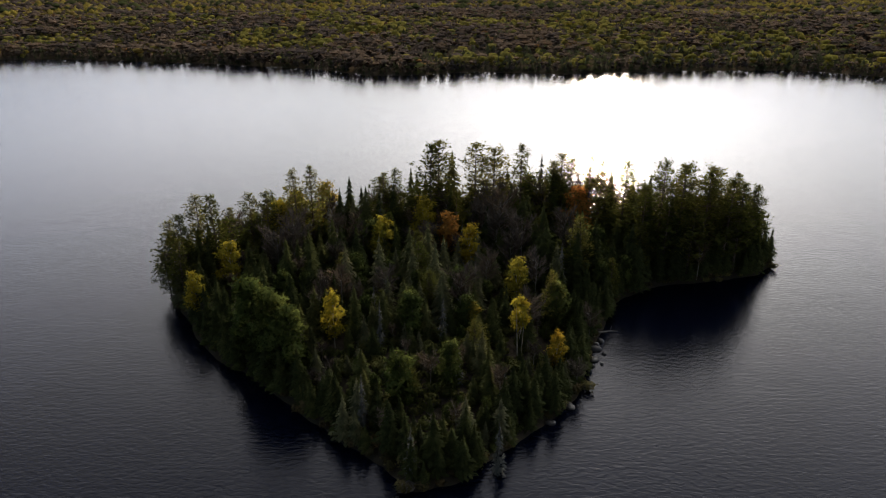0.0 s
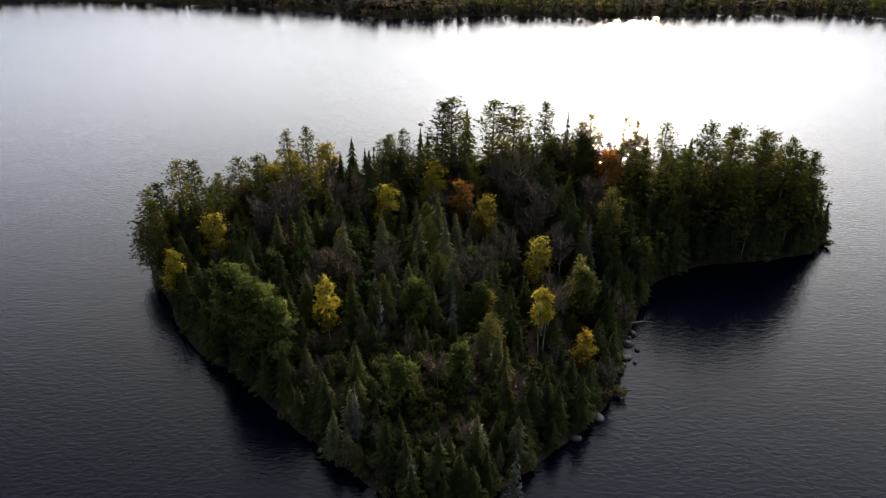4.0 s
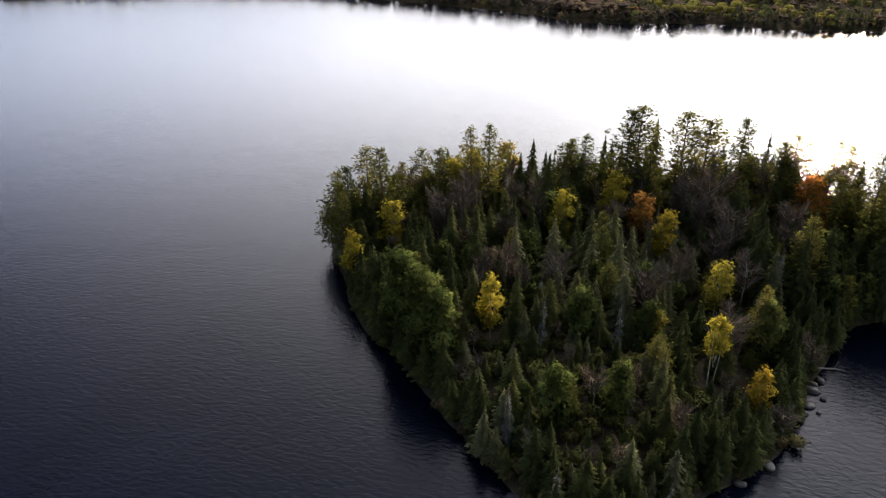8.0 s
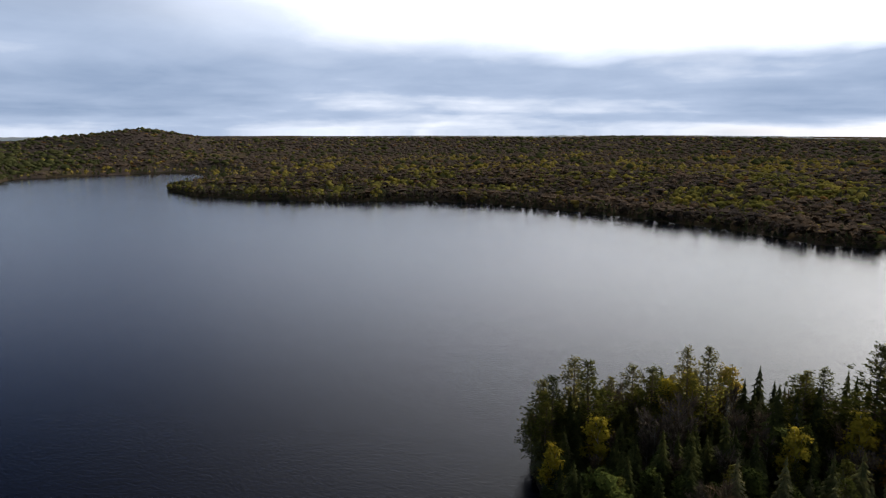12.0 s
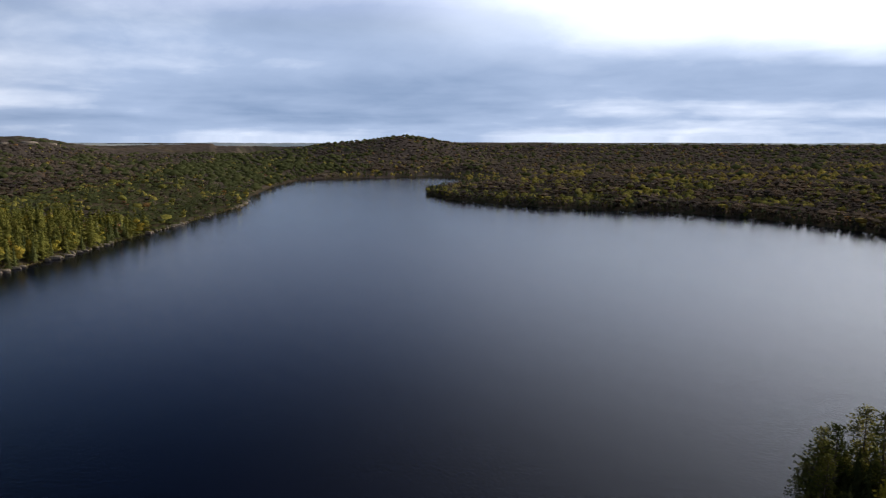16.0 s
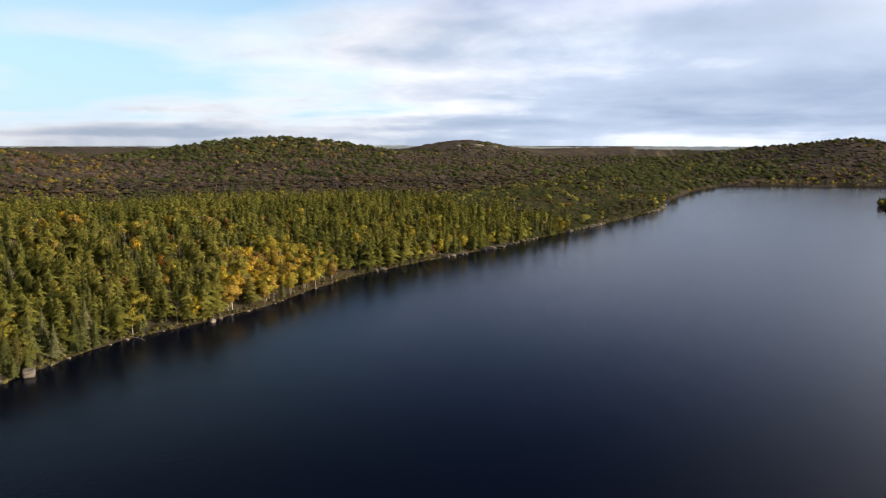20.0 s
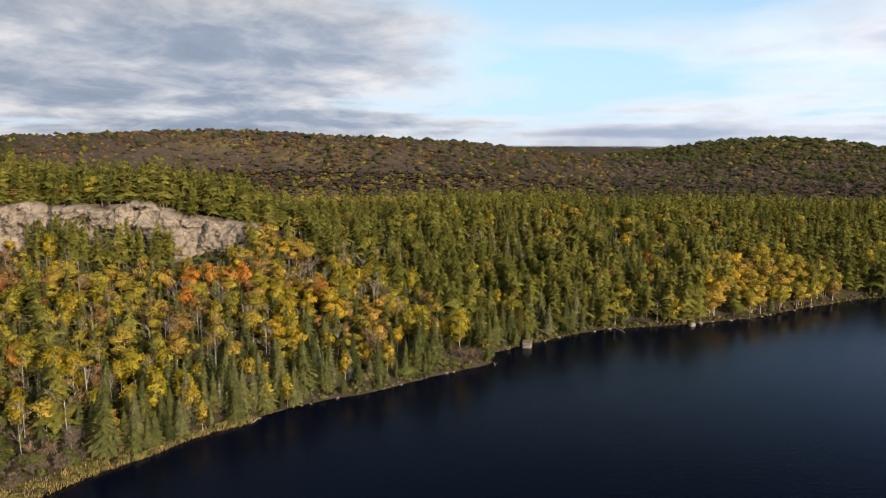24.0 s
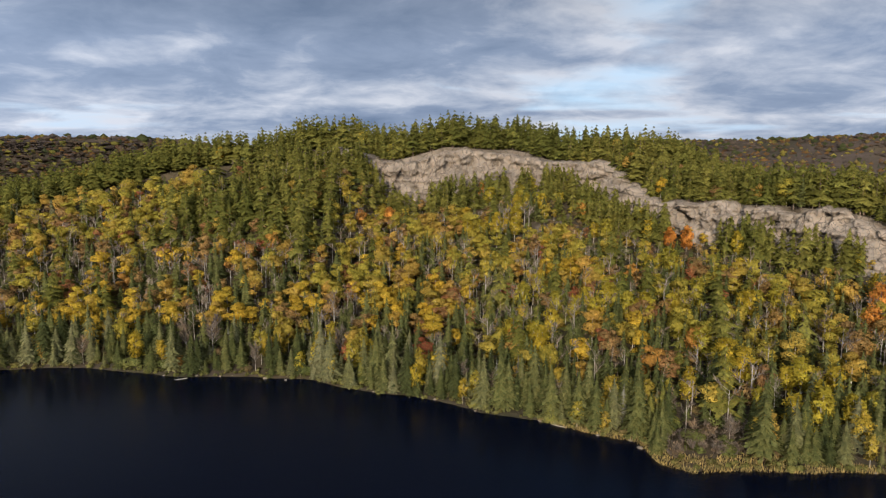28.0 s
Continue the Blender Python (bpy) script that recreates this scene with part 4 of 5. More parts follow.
def choose(x, y, shore, back, foot, brow, bearing, seed):
    """The kind of each tree, by the slope, the shore and patches of like trees."""
    rng = np.random.default_rng(seed)
    patch, other = fbm(x / 38, y / 38, 3, 51), fbm(x / 60, y / 60, 3, 57)
    share = np.zeros((len(x), 5))
    loose = bearing + 14 * (fbm(x / 90, y / 90, 3, 58) - 0.5)
    north = (loose < 62) | (bearing > 290)
    share[:] = (0.12, 0.24, 0.14, 0.14, 0.36)
    plain = ~north & (back > 40)
    share[plain & (other > 0.56)] = (0.2, 0.5, 0.06, 0.04, 0.2)
    share[plain & (other < 0.44)] = (0.05, 0.06, 0.22, 0.22, 0.45)
    share[plain & (bearing < 112)] = (0.10, 0.08, 0.07, 0.07, 0.68)
    share[plain & (bearing < 112) & (other > 0.57)] = (0.2, 0.42, 0.04, 0.02, 0.32)
    share[plain & (bearing >= 112) & (back > 150)] = (0.06, 0.10, 0.18, 0.26, 0.40)
    share[plain & (np.hypot(x + 1183, y + 232) < 240)] = (0.10, 0.48, 0.22, 0.05, 0.15)
    hill = ~north & (x > -172)
    slope = hill & (back <= 0)
    share[slope] = (0.30, 0.02, 0.41, 0.12, 0.15)
    share[slope & (x > 0)] = (0.26, 0.06, 0.40, 0.08, 0.20)
    share[slope & (x > 34)] = (0.26, 0.10, 0.27, 0.10, 0.27)
    share[slope & (patch > 0.57)] = (0.36, 0.06, 0.28, 0.05, 0.25)
    share[slope & (back > -26) & (x > -105)] = (0.14, 0.32, 0.30, 0.14, 0.10)
    share[slope & (x > 45) & (shore < 68)] = (0.28, 0.04, 0.16, 0.12, 0.40)
    share[slope & (shore < 34)] = (0.50, 0.03, 0.26, 0.05, 0.16)
    share[slope & (shore < 15)] = (0.80, 0.0, 0.12, 0.02, 0.06)
    share[slope & (x > 22) & (x < 84) & (shore > 60)] = (0.10, 0.76, 0.05, 0.07, 0.02)
    share[slope & (x > 78) & (shore > 62)] = (0.16, 0.08, 0.38, 0.18, 0.20)
    share[hill & (back > 0) & (back < 150)] = (0.06, 0.86, 0.05, 0.02, 0.01)
    west = ~north & (x <= -172) & (back < 60)
    share[west] = (0.24, 0.60, 0.08, 0.03, 0.05)
    share[west & (back > 5)] = (0.08, 0.76, 0.09, 0.03, 0.04)
    share[west & (np.hypot((x + 283) / 40, (y + 36) / 22) < 1)] = (0.06, 0.10, 0.68, 0.10, 0.06)
    share[west & (back > 42)] = (0.08, 0.30, 0.40, 0.10, 0.12)
    share[north & (shore < 45)] = (0.26, 0.06, 0.07, 0.01, 0.60)
    share[north & (shore >= 45)] = (0.10, 0.05, 0.66, 0.04, 0.15)
    share[north & (shore >= 45) & (other > 0.54)] = (0.16, 0.08, 0.06, 0.05, 0.65)
    share[north & (bearing > 38) & (shore < 60)] = (0.52, 0.05, 0.30, 0.0, 0.13)
    share[north & (shore >= 45) & (bearing > 18) & (bearing < 62) & (other > 0.47)] = (0.13, 0.05, 0.18, 0.04, 0.60)
    far = north & (np.hypot(x, y) > 1100)
    share[far] = (0.12, 0.13, 0.10, 0.08, 0.57)
    total = np.cumsum(share, 1)
    return (rng.uniform(0, 1, len(x))[:, None] > total).sum(1).clip(0, 4)


def tall(kind, count, seed):
    rng = np.random.default_rng(seed)
    low, high = TALL[kind]
    return rng.uniform(low, high, count)


# The island: the trees that stand out, then the rest of the wood.
ISLE_PINES = [(-48, 129, 19), (-50, 124, 17), (-49, 119, 14), (-44, 127, 20), (-39, 134, 18), (-36, 135, 18), (-30, 137, 22), (-27, 137, 23), (-13, 142, 20), (-10, 145, 20), (-3, 144, 26), (-1, 146, 26), (7, 148, 25),
              (11, 148, 24), (17, 147, 25), (24, 148, 21), (31, 142, 24), (38, 141, 23), (45, 137, 24), (48, 134, 24), (53, 133, 23)]
ISLE_PINES += [(55, 136, 23), (58, 134, 21), (61, 135, 20), (64, 137, 18), (66, 140, 18), (62, 142, 20), (57, 141, 21), (51, 141, 22), (40, 133, 20), (18, 105, 14), (50, 131.5, 18), (45, 132, 18), (-53, 126, 15), (-54, 128.5, 12), (-52.5, 122, 10), (26, 147, 23), (34, 146, 22), (28, 150, 21)]
ISLE_SPRUCES = [(-22, 142, 17), (-18, 147, 16), (-7, 147, 20), (2, 151, 23), (37, 148, 20), (46, 149, 18), (-31, 130, 13), (21, 119, 14)]
ISLE_SNAGS = [(22, 152, 22), (0, 100, 12), (-24, 139, 15), (22, 120, 13), (-11, 80, 10), (7, 72, 8), (-4, 71, 8), (-10, 98, 12)]
ISLE_BIRCHES = [(-12, 129, 15.5), (-17.5, 99, 13.5), (-31, 142, 17), (-34, 139, 16), (-40, 120.5, 13.5), (-44, 112, 11), (-4, 137, 17), (5, 126, 15), (13, 112.5, 13.5)]
ISLE_MAPLES = [(29, 143, 17.5), (1, 133, 15)]
ISLE_BARE = [(11, 133, 15), (8, 117, 13), (-22, 135, 14), (17, 117, 13), (13, 125, 14), (22, 148, 19), (31, 150, 18), (-40, 134, 13)]
ISLE_POPLARS = [(-30, 97.5, 17), (-26.5, 95, 16), (-23.5, 93, 14), (-6, 83, 12), (-5, 100, 13), (1, 86, 12), (25, 148, 19), (19, 151, 18), (19, 105, 12)]
taken = []
rng = np.random.default_rng(77)
for kind, spots in (("pine", ISLE_PINES), ("spruce", ISLE_SPRUCES), ("snag", ISLE_SNAGS), ("gold", ISLE_BIRCHES), ("orange", ISLE_MAPLES), ("bare", ISLE_BARE), ("poplar", ISLE_POPLARS), ("twin", [(12, 96, 14)])):
    for x, y, top in spots:
        z = float(lay(np.array([x]), np.array([y]))[0][0])
        plant(kind, int(rng.integers(0, 9)), x, y, z, top - z, rng.uniform(0, 6.28), "trees of the island", rng.uniform(0.85, 1.15) * (1.1 if kind in ("gold", "orange") else 1.0))
        taken.append((x, y))
taken = np.array(taken)
SHOWN = np.array(ISLE_BIRCHES + ISLE_MAPLES + ISLE_BARE + ISLE_SNAGS + ISLE_POPLARS + [(12, 96, 14)])
inner = []
x, y = scatter(-60, 76, 66, 164, 3.0, 5)
high, edge, *_, on_isle = lay(x, y)
for px, py, pz, e in zip(x[on_isle & (edge > 0.4)], y[on_isle & (edge > 0.4)], high[on_isle & (edge > 0.4)], edge[on_isle & (edge > 0.4)]):
    if np.hypot(*(taken - (px, py)).T).min() < 1.7:
        continue
    luck = rng.uniform()
    kind = "spruce" if luck < 0.62 else "pine" if luck < 0.71 else "bare" if luck < 0.83 else "birch" if luck < 0.84 else "snag" if luck < 0.87 else "poplar"
    most = 8 + 6.5 * step(84, 138, py)
    h = rng.uniform(0.6, 1.1) * most * (0.8 if e < 3 else 1)
    if ((np.abs(px - SHOWN[:, 0]) < 4.0) & (py < SHOWN[:, 1]) & (py > SHOWN[:, 1] - 11)).any():
        h *= 0.62
    if kind == "spruce" and py > 104:
        inner.append((px, py, pz, h))
        continue
    plant(kind, int(rng.integers(0, 9)), px, py, pz, h * (0.7 if kind == "poplar" else 1), rng.uniform(0, 6.28), "trees of the island", rng.uniform(0.9, 1.3))
inner = np.array(inner)
stand("island_spruces", "dense dark spruces in the middle of the island", NEAR, "spruce", *inner.T, rng.uniform(0.9, 1.3, len(inner)), 90)

# The wood on the near shore and the hill.
x, y = scatter(-470, 190, -470, 130, 3.3, 6)
high, shore, back, foot, brow, bearing, on_isle = lay(x, y)
keep = (shore > 0.5) & ~on_isle & (bearing > 75) & (bearing < 222) & ~((np.abs(back) < 3.5) & (brow - foot > 3)) & (np.hypot(x - HUB[0], y - HUB[1]) < 470)
keep &= ~((np.hypot(x + 66, y + 112) < 9) | (np.hypot(x + 160, y + 87) < 7)) & ~((back > 85) & (x > -100) & (x < 40))
x, y, high, shore, back, foot, brow, bearing = (v[keep] for v in (x, y, high, shore, back, foot, brow, bearing))
kind_of = choose(x, y, shore, back, foot, brow, bearing, 8)
drop = np.random.default_rng(3).uniform(0, 1, len(x))
keep = ~((back > 50) & (drop > 0.7)) & ~((kind_of == 1) & (drop < np.where((back > 0) & (back < 60), 0.1, 0.38))) & ~((kind_of >= 2) & (drop < 0.1))
clearing = (x > 16) & (x < 50) & (back > -17) & (back < 0)
keep &= ~(clearing & (drop < 0.75))
open_foot = (back > -24) & (back < 0) & (brow - foot > 8) & (fbm(x / 17, y / 17, 2, 41) > 0.42)
keep &= ~(open_foot & (drop < 0.62)) & ~((x > -160) & (x < -86) & (back > -12) & (back < 0) & (drop < 0.7))
x, y, high, shore, back, foot, brow, bearing, kind_of = (v[keep] for v in (x, y, high, shore, back, foot, brow, bearing, kind_of))
near = (shore < 9) & (x > -190) & (x < 100)
rng = np.random.default_rng(78)
for k, kind in enumerate(KIND):
    for i in np.flatnonzero(near & (kind_of == k)):
        low, top = TALL[kind]
        plant(kind, int(rng.integers(0, 9)), x[i], y[i], high[i], rng.uniform(low, top) * (0.75 if shore[i] < 4 else 1.0), rng.uniform(0, 6.28), "trees on the near shore", rng.uniform(0.85, 1.2))
    m = ~near & (kind_of == k)
    if kind == "birch":
        bright = m & (x < -12) & (back < -4) & (fbm(x / 20, y / 20, 2, 61) > 0.60)
        for i in np.flatnonzero(bright):
            plant("gold", int(rng.integers(0, 9)), x[i], y[i], high[i], rng.uniform(6.5, 10.8), rng.uniform(0, 6.28), "golden birches of the slope", rng.uniform(1.1, 1.5))
        m = m & ~bright
    h = tall(kind, len(x), 30 + k) * (np.where((x > -172) & (back < -5), 0.9, 1.0) if kind == "spruce" else 1.0) * np.where((back > -30) & (back < 0) & (brow - foot > 8), np.where(x < -86, 0.5, 0.7), 1.0)
    wide = np.random.default_rng(k).uniform(0.85, 1.25, len(x)) * {"spruce": 1.3, "pine": 1.5, "bare": 1.2}.get(kind, 1.42)
    away = (np.hypot(x - HUB[0], y - HUB[1]) > 300) | (back > 20)
    for store, name, mm in ((MID, "_wood", m & ~away), (OUTER, "_upland_wood", m & away)):
        stand(kind + name, "dense hillside wood, " + TITLE[kind][1], store, kind, x[mm], y[mm], high[mm], h[mm], wide[mm], 40 + k)


def distant(gap, near_by, far_by, size, seed, name, store):
    x, y = scatter(-far_by, far_by, -far_by, far_by, gap, seed)
    out = np.hypot(x - HUB[0], y - HUB[1])
    turn = np.degrees(np.arctan2(-(x - HUB[0]), y - HUB[1])) % 360
    covered = (out < 470) & (turn > 75) & (turn < 222) & (x > -470) & (x < 190) & (y < 130)
    keep = (out > near_by) & (out <= far_by) & ~covered & ~((out > 760) & (((turn > 216) & (turn < 322)) | ((turn > 166) & (turn < 186))))
    x, y = x[keep], y[keep]
    high, shore, back, foot, brow, bearing, on_isle = lay(x, y)
    unseen = (bearing > 232) & (bearing < 318)
    keep = (shore > 1) & ~on_isle & (high > 0.25) & ~(unseen & (np.random.default_rng(seed).uniform(0, 1, len(x)) < 0.9))
    x, y, high, shore, back, foot, brow, bearing = (v[keep] for v in (x, y, high, shore, back, foot, brow, bearing))
    kind_of = choose(x, y, shore, back, foot, brow, bearing, seed)
    for k, kind in enumerate(KIND):
        m = kind_of == k
        stand(kind + name, "distant mixed autumn forest, " + TITLE[kind][1], store, kind, x[m], y[m], high[m] - np.where(shore[m] < 14, 0.5, np.minimum(0.5 + 0.25 * (shore[m] - 14), 4.0 if store is FAR else 1.2)), tall(kind, m.sum(), seed + k) * 0.9, size * np.random.default_rng(seed + k).uniform(0.85, 1.3, m.sum()), seed + 9 * k)


distant(5.8, 60, 760, 1.55, 60, "_forest", FAR)
distant(7.6, 760, 1150, 1.35, 61, "_far_forest", HORIZON)
distant(11.0, 1150, 1800, 1.6, 62, "_upland_forest", HORIZON)


def sheet_of(name, label, category, bearings, out, rise, mat, kind):
    """A rolling surface over a stretch of bearings and distances from the hub."""
    px, py = HUB[0] - out[:, None] * np.sin(bearings), HUB[1] + out[:, None] * np.cos(bearings)
    pz = rise(px, py)
    i = np.arange(px.size).reshape(px.shape)
    a, b, c, d = i[:-1, :-1], i[:-1, 1:], i[1:, 1:], i[1:, :-1]
    tris = np.concatenate([np.stack([a, c, b], -1).reshape(-1, 3), np.stack([a, d, c], -1).reshape(-1, 3)])
    return tagged(new(name, smooth(make_mesh(name, np.stack([px, py, pz], -1).reshape(-1, 3), tris, mat))), label, category, kind=kind)


def treetops(px, py):
    z = lay(px, py)[0]
    far = step(1600, 1850, np.hypot(px - HUB[0], py - HUB[1]))
    top = 1.6 + 4.0 * far + (1.2 + 3.0 * far) * np.random.default_rng(63).uniform(0, 1, px.shape) ** 1.4 + 4.0 * (fbm(px / 50, py / 50, 3, 64) - 0.5)
    top = top * np.where(np.hypot(px + 1183, py + 232) < 300, 0.6, 1.0)
    return np.where(z > 0.6, z + top * step(0.6, 4, z), -2.0)


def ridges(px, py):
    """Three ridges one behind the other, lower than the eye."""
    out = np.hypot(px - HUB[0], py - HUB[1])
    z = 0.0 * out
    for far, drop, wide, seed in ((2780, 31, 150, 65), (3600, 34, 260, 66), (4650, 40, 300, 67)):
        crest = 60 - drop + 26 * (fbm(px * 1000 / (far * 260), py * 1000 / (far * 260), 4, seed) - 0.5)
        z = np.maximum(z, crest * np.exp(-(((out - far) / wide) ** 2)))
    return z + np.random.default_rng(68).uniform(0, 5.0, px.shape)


ARC = np.radians(np.linspace(-38, 222, 1050))
sheet_of("horizon_forest", "bare and golden forest rolling away to the skyline", "forest", ARC, np.concatenate([np.linspace(745, 1600, 32), np.linspace(1620, 2480, 44)]), treetops, HORIZON_WOODS, "stuff")
sheet_of("backdrop", "wooded ridges on the skyline, blue-grey haze painted on and faintly glowing", "hills", ARC[::2], np.linspace(2500, 4900, 34), ridges, PAINTED_HAZE, "structure")


# ---- the water's edge ----
x, y = scatter(-640, 130, -200, 300, 1.6, 14)
high, edge, back, foot, brow, bearing, on_isle = lay(x, y)
keep = (edge > 0.1) & (edge < 3.2) & ~on_isle & (bearing > 62) & (bearing < 225)
stand("shore_shrubs", "olive and brown shrubs crowding the water's edge", MID, "bush", x[keep], y[keep], high[keep], np.random.default_rng(4).uniform(0.5, 1.5, keep.sum()), np.ones(keep.sum()), 95)
x, y = scatter(-62, 78, 64, 166, 1.5, 15)
high, edge, back, foot, brow, bearing, on_isle = lay(x, y)
keep = (edge > 0.05) & (edge < 2.6) & on_isle
stand("island_shrubs", "dark olive shrubs crowding the island's edge", MID, "bush", x[keep], y[keep], high[keep], np.random.default_rng(5).uniform(0.7, 1.9, keep.sum()), np.ones(keep.sum()), 96)
x, y = scatter(-60, 76, 66, 164, 2.1, 16)
high, edge, back, foot, brow, bearing, on_isle = lay(x, y)
keep = (edge > 0.2) & (edge < 4.5) & on_isle
stand("island_edge_spruces", "young dark spruces leaning out over the island's edge", NEAR, "spruce", x[keep], y[keep], high[keep], np.random.default_rng(6).uniform(3.5, 8, keep.sum()), np.full(keep.sum(), 1.25), 97)
x, y = scatter(-210, 130, -190, -70, 2.9, 17)
high, edge, back, foot, brow, bearing, on_isle = lay(x, y)
keep = (edge > 0.4) & (edge < 7.5) & ~on_isle & ~((np.hypot(x + 66, y + 112) < 9) | (np.hypot(x + 160, y + 87) < 7)) & (fbm(x / 12, y / 12, 2, 71) > 0.36)
stand("shore_spruces", "close-set green spruces along the near shore", NEAR, "spruce", x[keep], y[keep], high[keep], 4.5 + 10.5 * np.random.default_rng(7).uniform(0, 1, keep.sum()) ** 1.4, np.full(keep.sum(), 1.15), 98)

x, y = scatter(-700, 420, 320, 660, 2.7, 18)
high, edge, back, foot, brow, bearing, on_isle = lay(x, y)
keep = (edge > 0.2) & (edge < 7) & ~on_isle & (np.hypot(x - HUB[0], y - HUB[1]) > 300)
for kind, low, top, share, seed in (("bare", 3, 9, 0.55, 19), ("spruce", 3, 10, 0.4, 20)):
    luck = np.random.default_rng(seed)
    m = keep & (luck.uniform(0, 1, len(x)) < share)
    stand("far_shore_" + kind, "dark growth crowding the far shore, " + TITLE[kind][1], FAR, kind, x[m], y[m], high[m] - 0.4, luck.uniform(low, top, m.sum()), np.full(m.sum(), 1.1), seed)

x, y = scatter(-215, 115, -300, -75, 4.3, 24)
high, edge, back, foot, brow, bearing, on_isle = lay(x, y)
keep = (edge > 3) & (back < -3) & ~on_isle & (bearing > 110) & (bearing < 225)
stand("slope_undergrowth", "olive and brown saplings and shrubs between the trees of the slope", MID, "bush", x[keep], y[keep], high[keep], np.random.default_rng(25).uniform(1.2, 3.2, keep.sum()), np.full(keep.sum(), 1.2), 94)

# ---- trees that stand out on the near slope ----
BRIGHT_BIRCHES = [(19.8, -159.5, 7), (15.9, -160.5, 9), (-15.4, -149.4, 10), (63.8, -167, 10), (13.1, -170.8, 9), (-9.5, -146, 8), (2.2, -159.9, 8), (-87.7, -114.1, 12), (-94.4, -114.3, 10), (-112.7, -103, 8)]
BRIGHT_BIRCHES += [(-165.1, -91.9, 13), (-160.3, -102.9, 11), (-113.4, -211, 11), (-261.4, -52.7, 12), (-236.5, -55.6, 9), (-306.9, -22.3, 9), (-90, -118, 11), (-84, -117, 9)]
BRIGHT_MAPLES = [(-130.5, -153.8, 12), (-137.3, -148.8, 12), (-134, -150, 11), (-147.9, -127.2, 11), (-76.6, -149.2, 9), (-99.5, -218.5, 11), (-94.7, -221.2, 10), (-34.4, -161.2, 9), (-77.2, -150, 9), (2.1, -258.5, 10), (12.6, -254.5, 9)]
BRIGHT_MAPLES += [(-35.3, -281, 10), (-72.7, -259.3, 10), (-268.7, -76.6, 9), (-127, -158, 11), (-120, -150, 10)]
GREY_TREES = [(-70.5, -114.5, 6.5), (-62, -124, 8), (-25, -141, 7)]
DEAD_TREES = [(-53, -126, 9), (-28, -140, 10), (28, -164, 9), (-79, -118, 8), (-45, -134, 9), (-33, -141, 10), (-100, -110, 8), (-131, -101, 8), (40, -168, 9), (-3, -153, 8), (-124, -104, 10)]
CEDARS = [(-57.5, -122.5, 8), (-38.6, -129.5, 5), (-23.2, -138, 4.5), (-60.5, -124, 9), (-84, -113, 8), (-89, -113, 7), (-108, -105.5, 6), (4, -155, 5)]
rng = np.random.default_rng(79)
for kind, spots in (("cedar", CEDARS), ("gold", BRIGHT_BIRCHES), ("orange", BRIGHT_MAPLES), ("bare", GREY_TREES), ("snag", DEAD_TREES)):
    for x, y, h in spots:
        z = float(lay(np.array([x]), np.array([y]))[0][0])
        plant(kind, int(rng.integers(0, 9)), x, y, max(z, 0.1), h, rng.uniform(0, 6.28), "trees on the near shore", rng.uniform(0.95, 1.25))

# ---- stones, drift logs, marsh ----
STONES, WET_STONES = [], []
rng = np.random.default_rng(80)
for k in range(5):
    v, t = mass(rng, GEODE, (0, 0, 0), 0.5, 0.62, 0.16)
    v[:, 2] = np.clip(v[:, 2], -0.3, 0.24)
    STONES.append(make_mesh("boulder", v, t, ROCK))
    WET_STONES.append(make_mesh("boulder", v, t, WET))


def boulder(x, y, z, long, wide, high, turn, label, group, which=0, wet=False):
    ob = new("boulder", (WET_STONES if wet else STONES)[which % 5])
    ob.matrix_basis = Matrix.Translation((x, y, z)) @ Matrix.Rotation(turn, 4, "Z") @ Matrix.Diagonal((long, wide, high / 0.5, 1))
    return tagged(ob, label, "boulder", group)


for k, (x, y, long, high) in enumerate([(25.8, 103.3, 2.2, 1.0), (24.9, 99.8, 1.9, 0.7), (23.5, 96.4, 1.2, 1.0), (18.4, 86.8, 2.3, 0.6), (26.9, 101.7, 0.8, 0.4), (25.9, 98.6, 0.7, 0.4), (24.3, 97.9, 0.8, 0.5), (27.2, 106.0, 1.6, 0.8), (26.2, 104.9, 1.2, 0.7), (15.2, 82.6, 1.6, 0.6)]):
    boulder(x, y, 0.1, long, long * 0.7, high, 0.7 * k, "dark wet boulder in the shallows off the island", "boulders round the island", k, True)
boulder(-4.5, 69.2, 0.25, 2.6, 1.6, 1.2, 0.3, "pale boulder at the island's tip", "boulders round the island", 2)
rng = np.random.default_rng(87)
v, t = subdivided(*GEODE)
v = np.sign(v) * np.abs(v) ** 0.42 * (0.5, 0.5, 0.3)
v[:, 2] += 0.05 * v[:, 0] + np.where(np.abs(v[:, 0] - 0.12) < 0.07, -0.06, 0.0) + rng.normal(0, 0.012, len(v))
slab = new("boulder", make_mesh("boulder", v, t, ROCK))
slab.matrix_basis = Matrix.Translation((-186.0, -82.4, 0.75)) @ Matrix.Rotation(0.45, 4, "Z") @ Matrix.Diagonal((4.6, 3.0, 3.4, 1))
tagged(slab, "large pale flat-topped granite block standing in the water", "boulder", "boulders of the near shore")
boulder(-180.5, -86.6, 0.2, 2.6, 1.5, 1.1, 0.9, "pale granite boulder at the water's edge", "boulders of the near shore", 3)
boulder(-194.5, -81.0, 0.2, 3.2, 1.3, 0.8, 0.5, "pale granite boulder at the water's edge", "boulders of the near shore", 4)
boulder(-238.6, -50.4, 0.3, 4.0, 2.2, 1.6, 0.2, "pale granite boulder at the water's edge", "boulders of the near shore", 0)
boulder(-242.6, -49.0, 0.2, 2.4, 1.6, 1.0, 0.8, "pale granite boulder at the water's edge", "boulders of the near shore", 2)
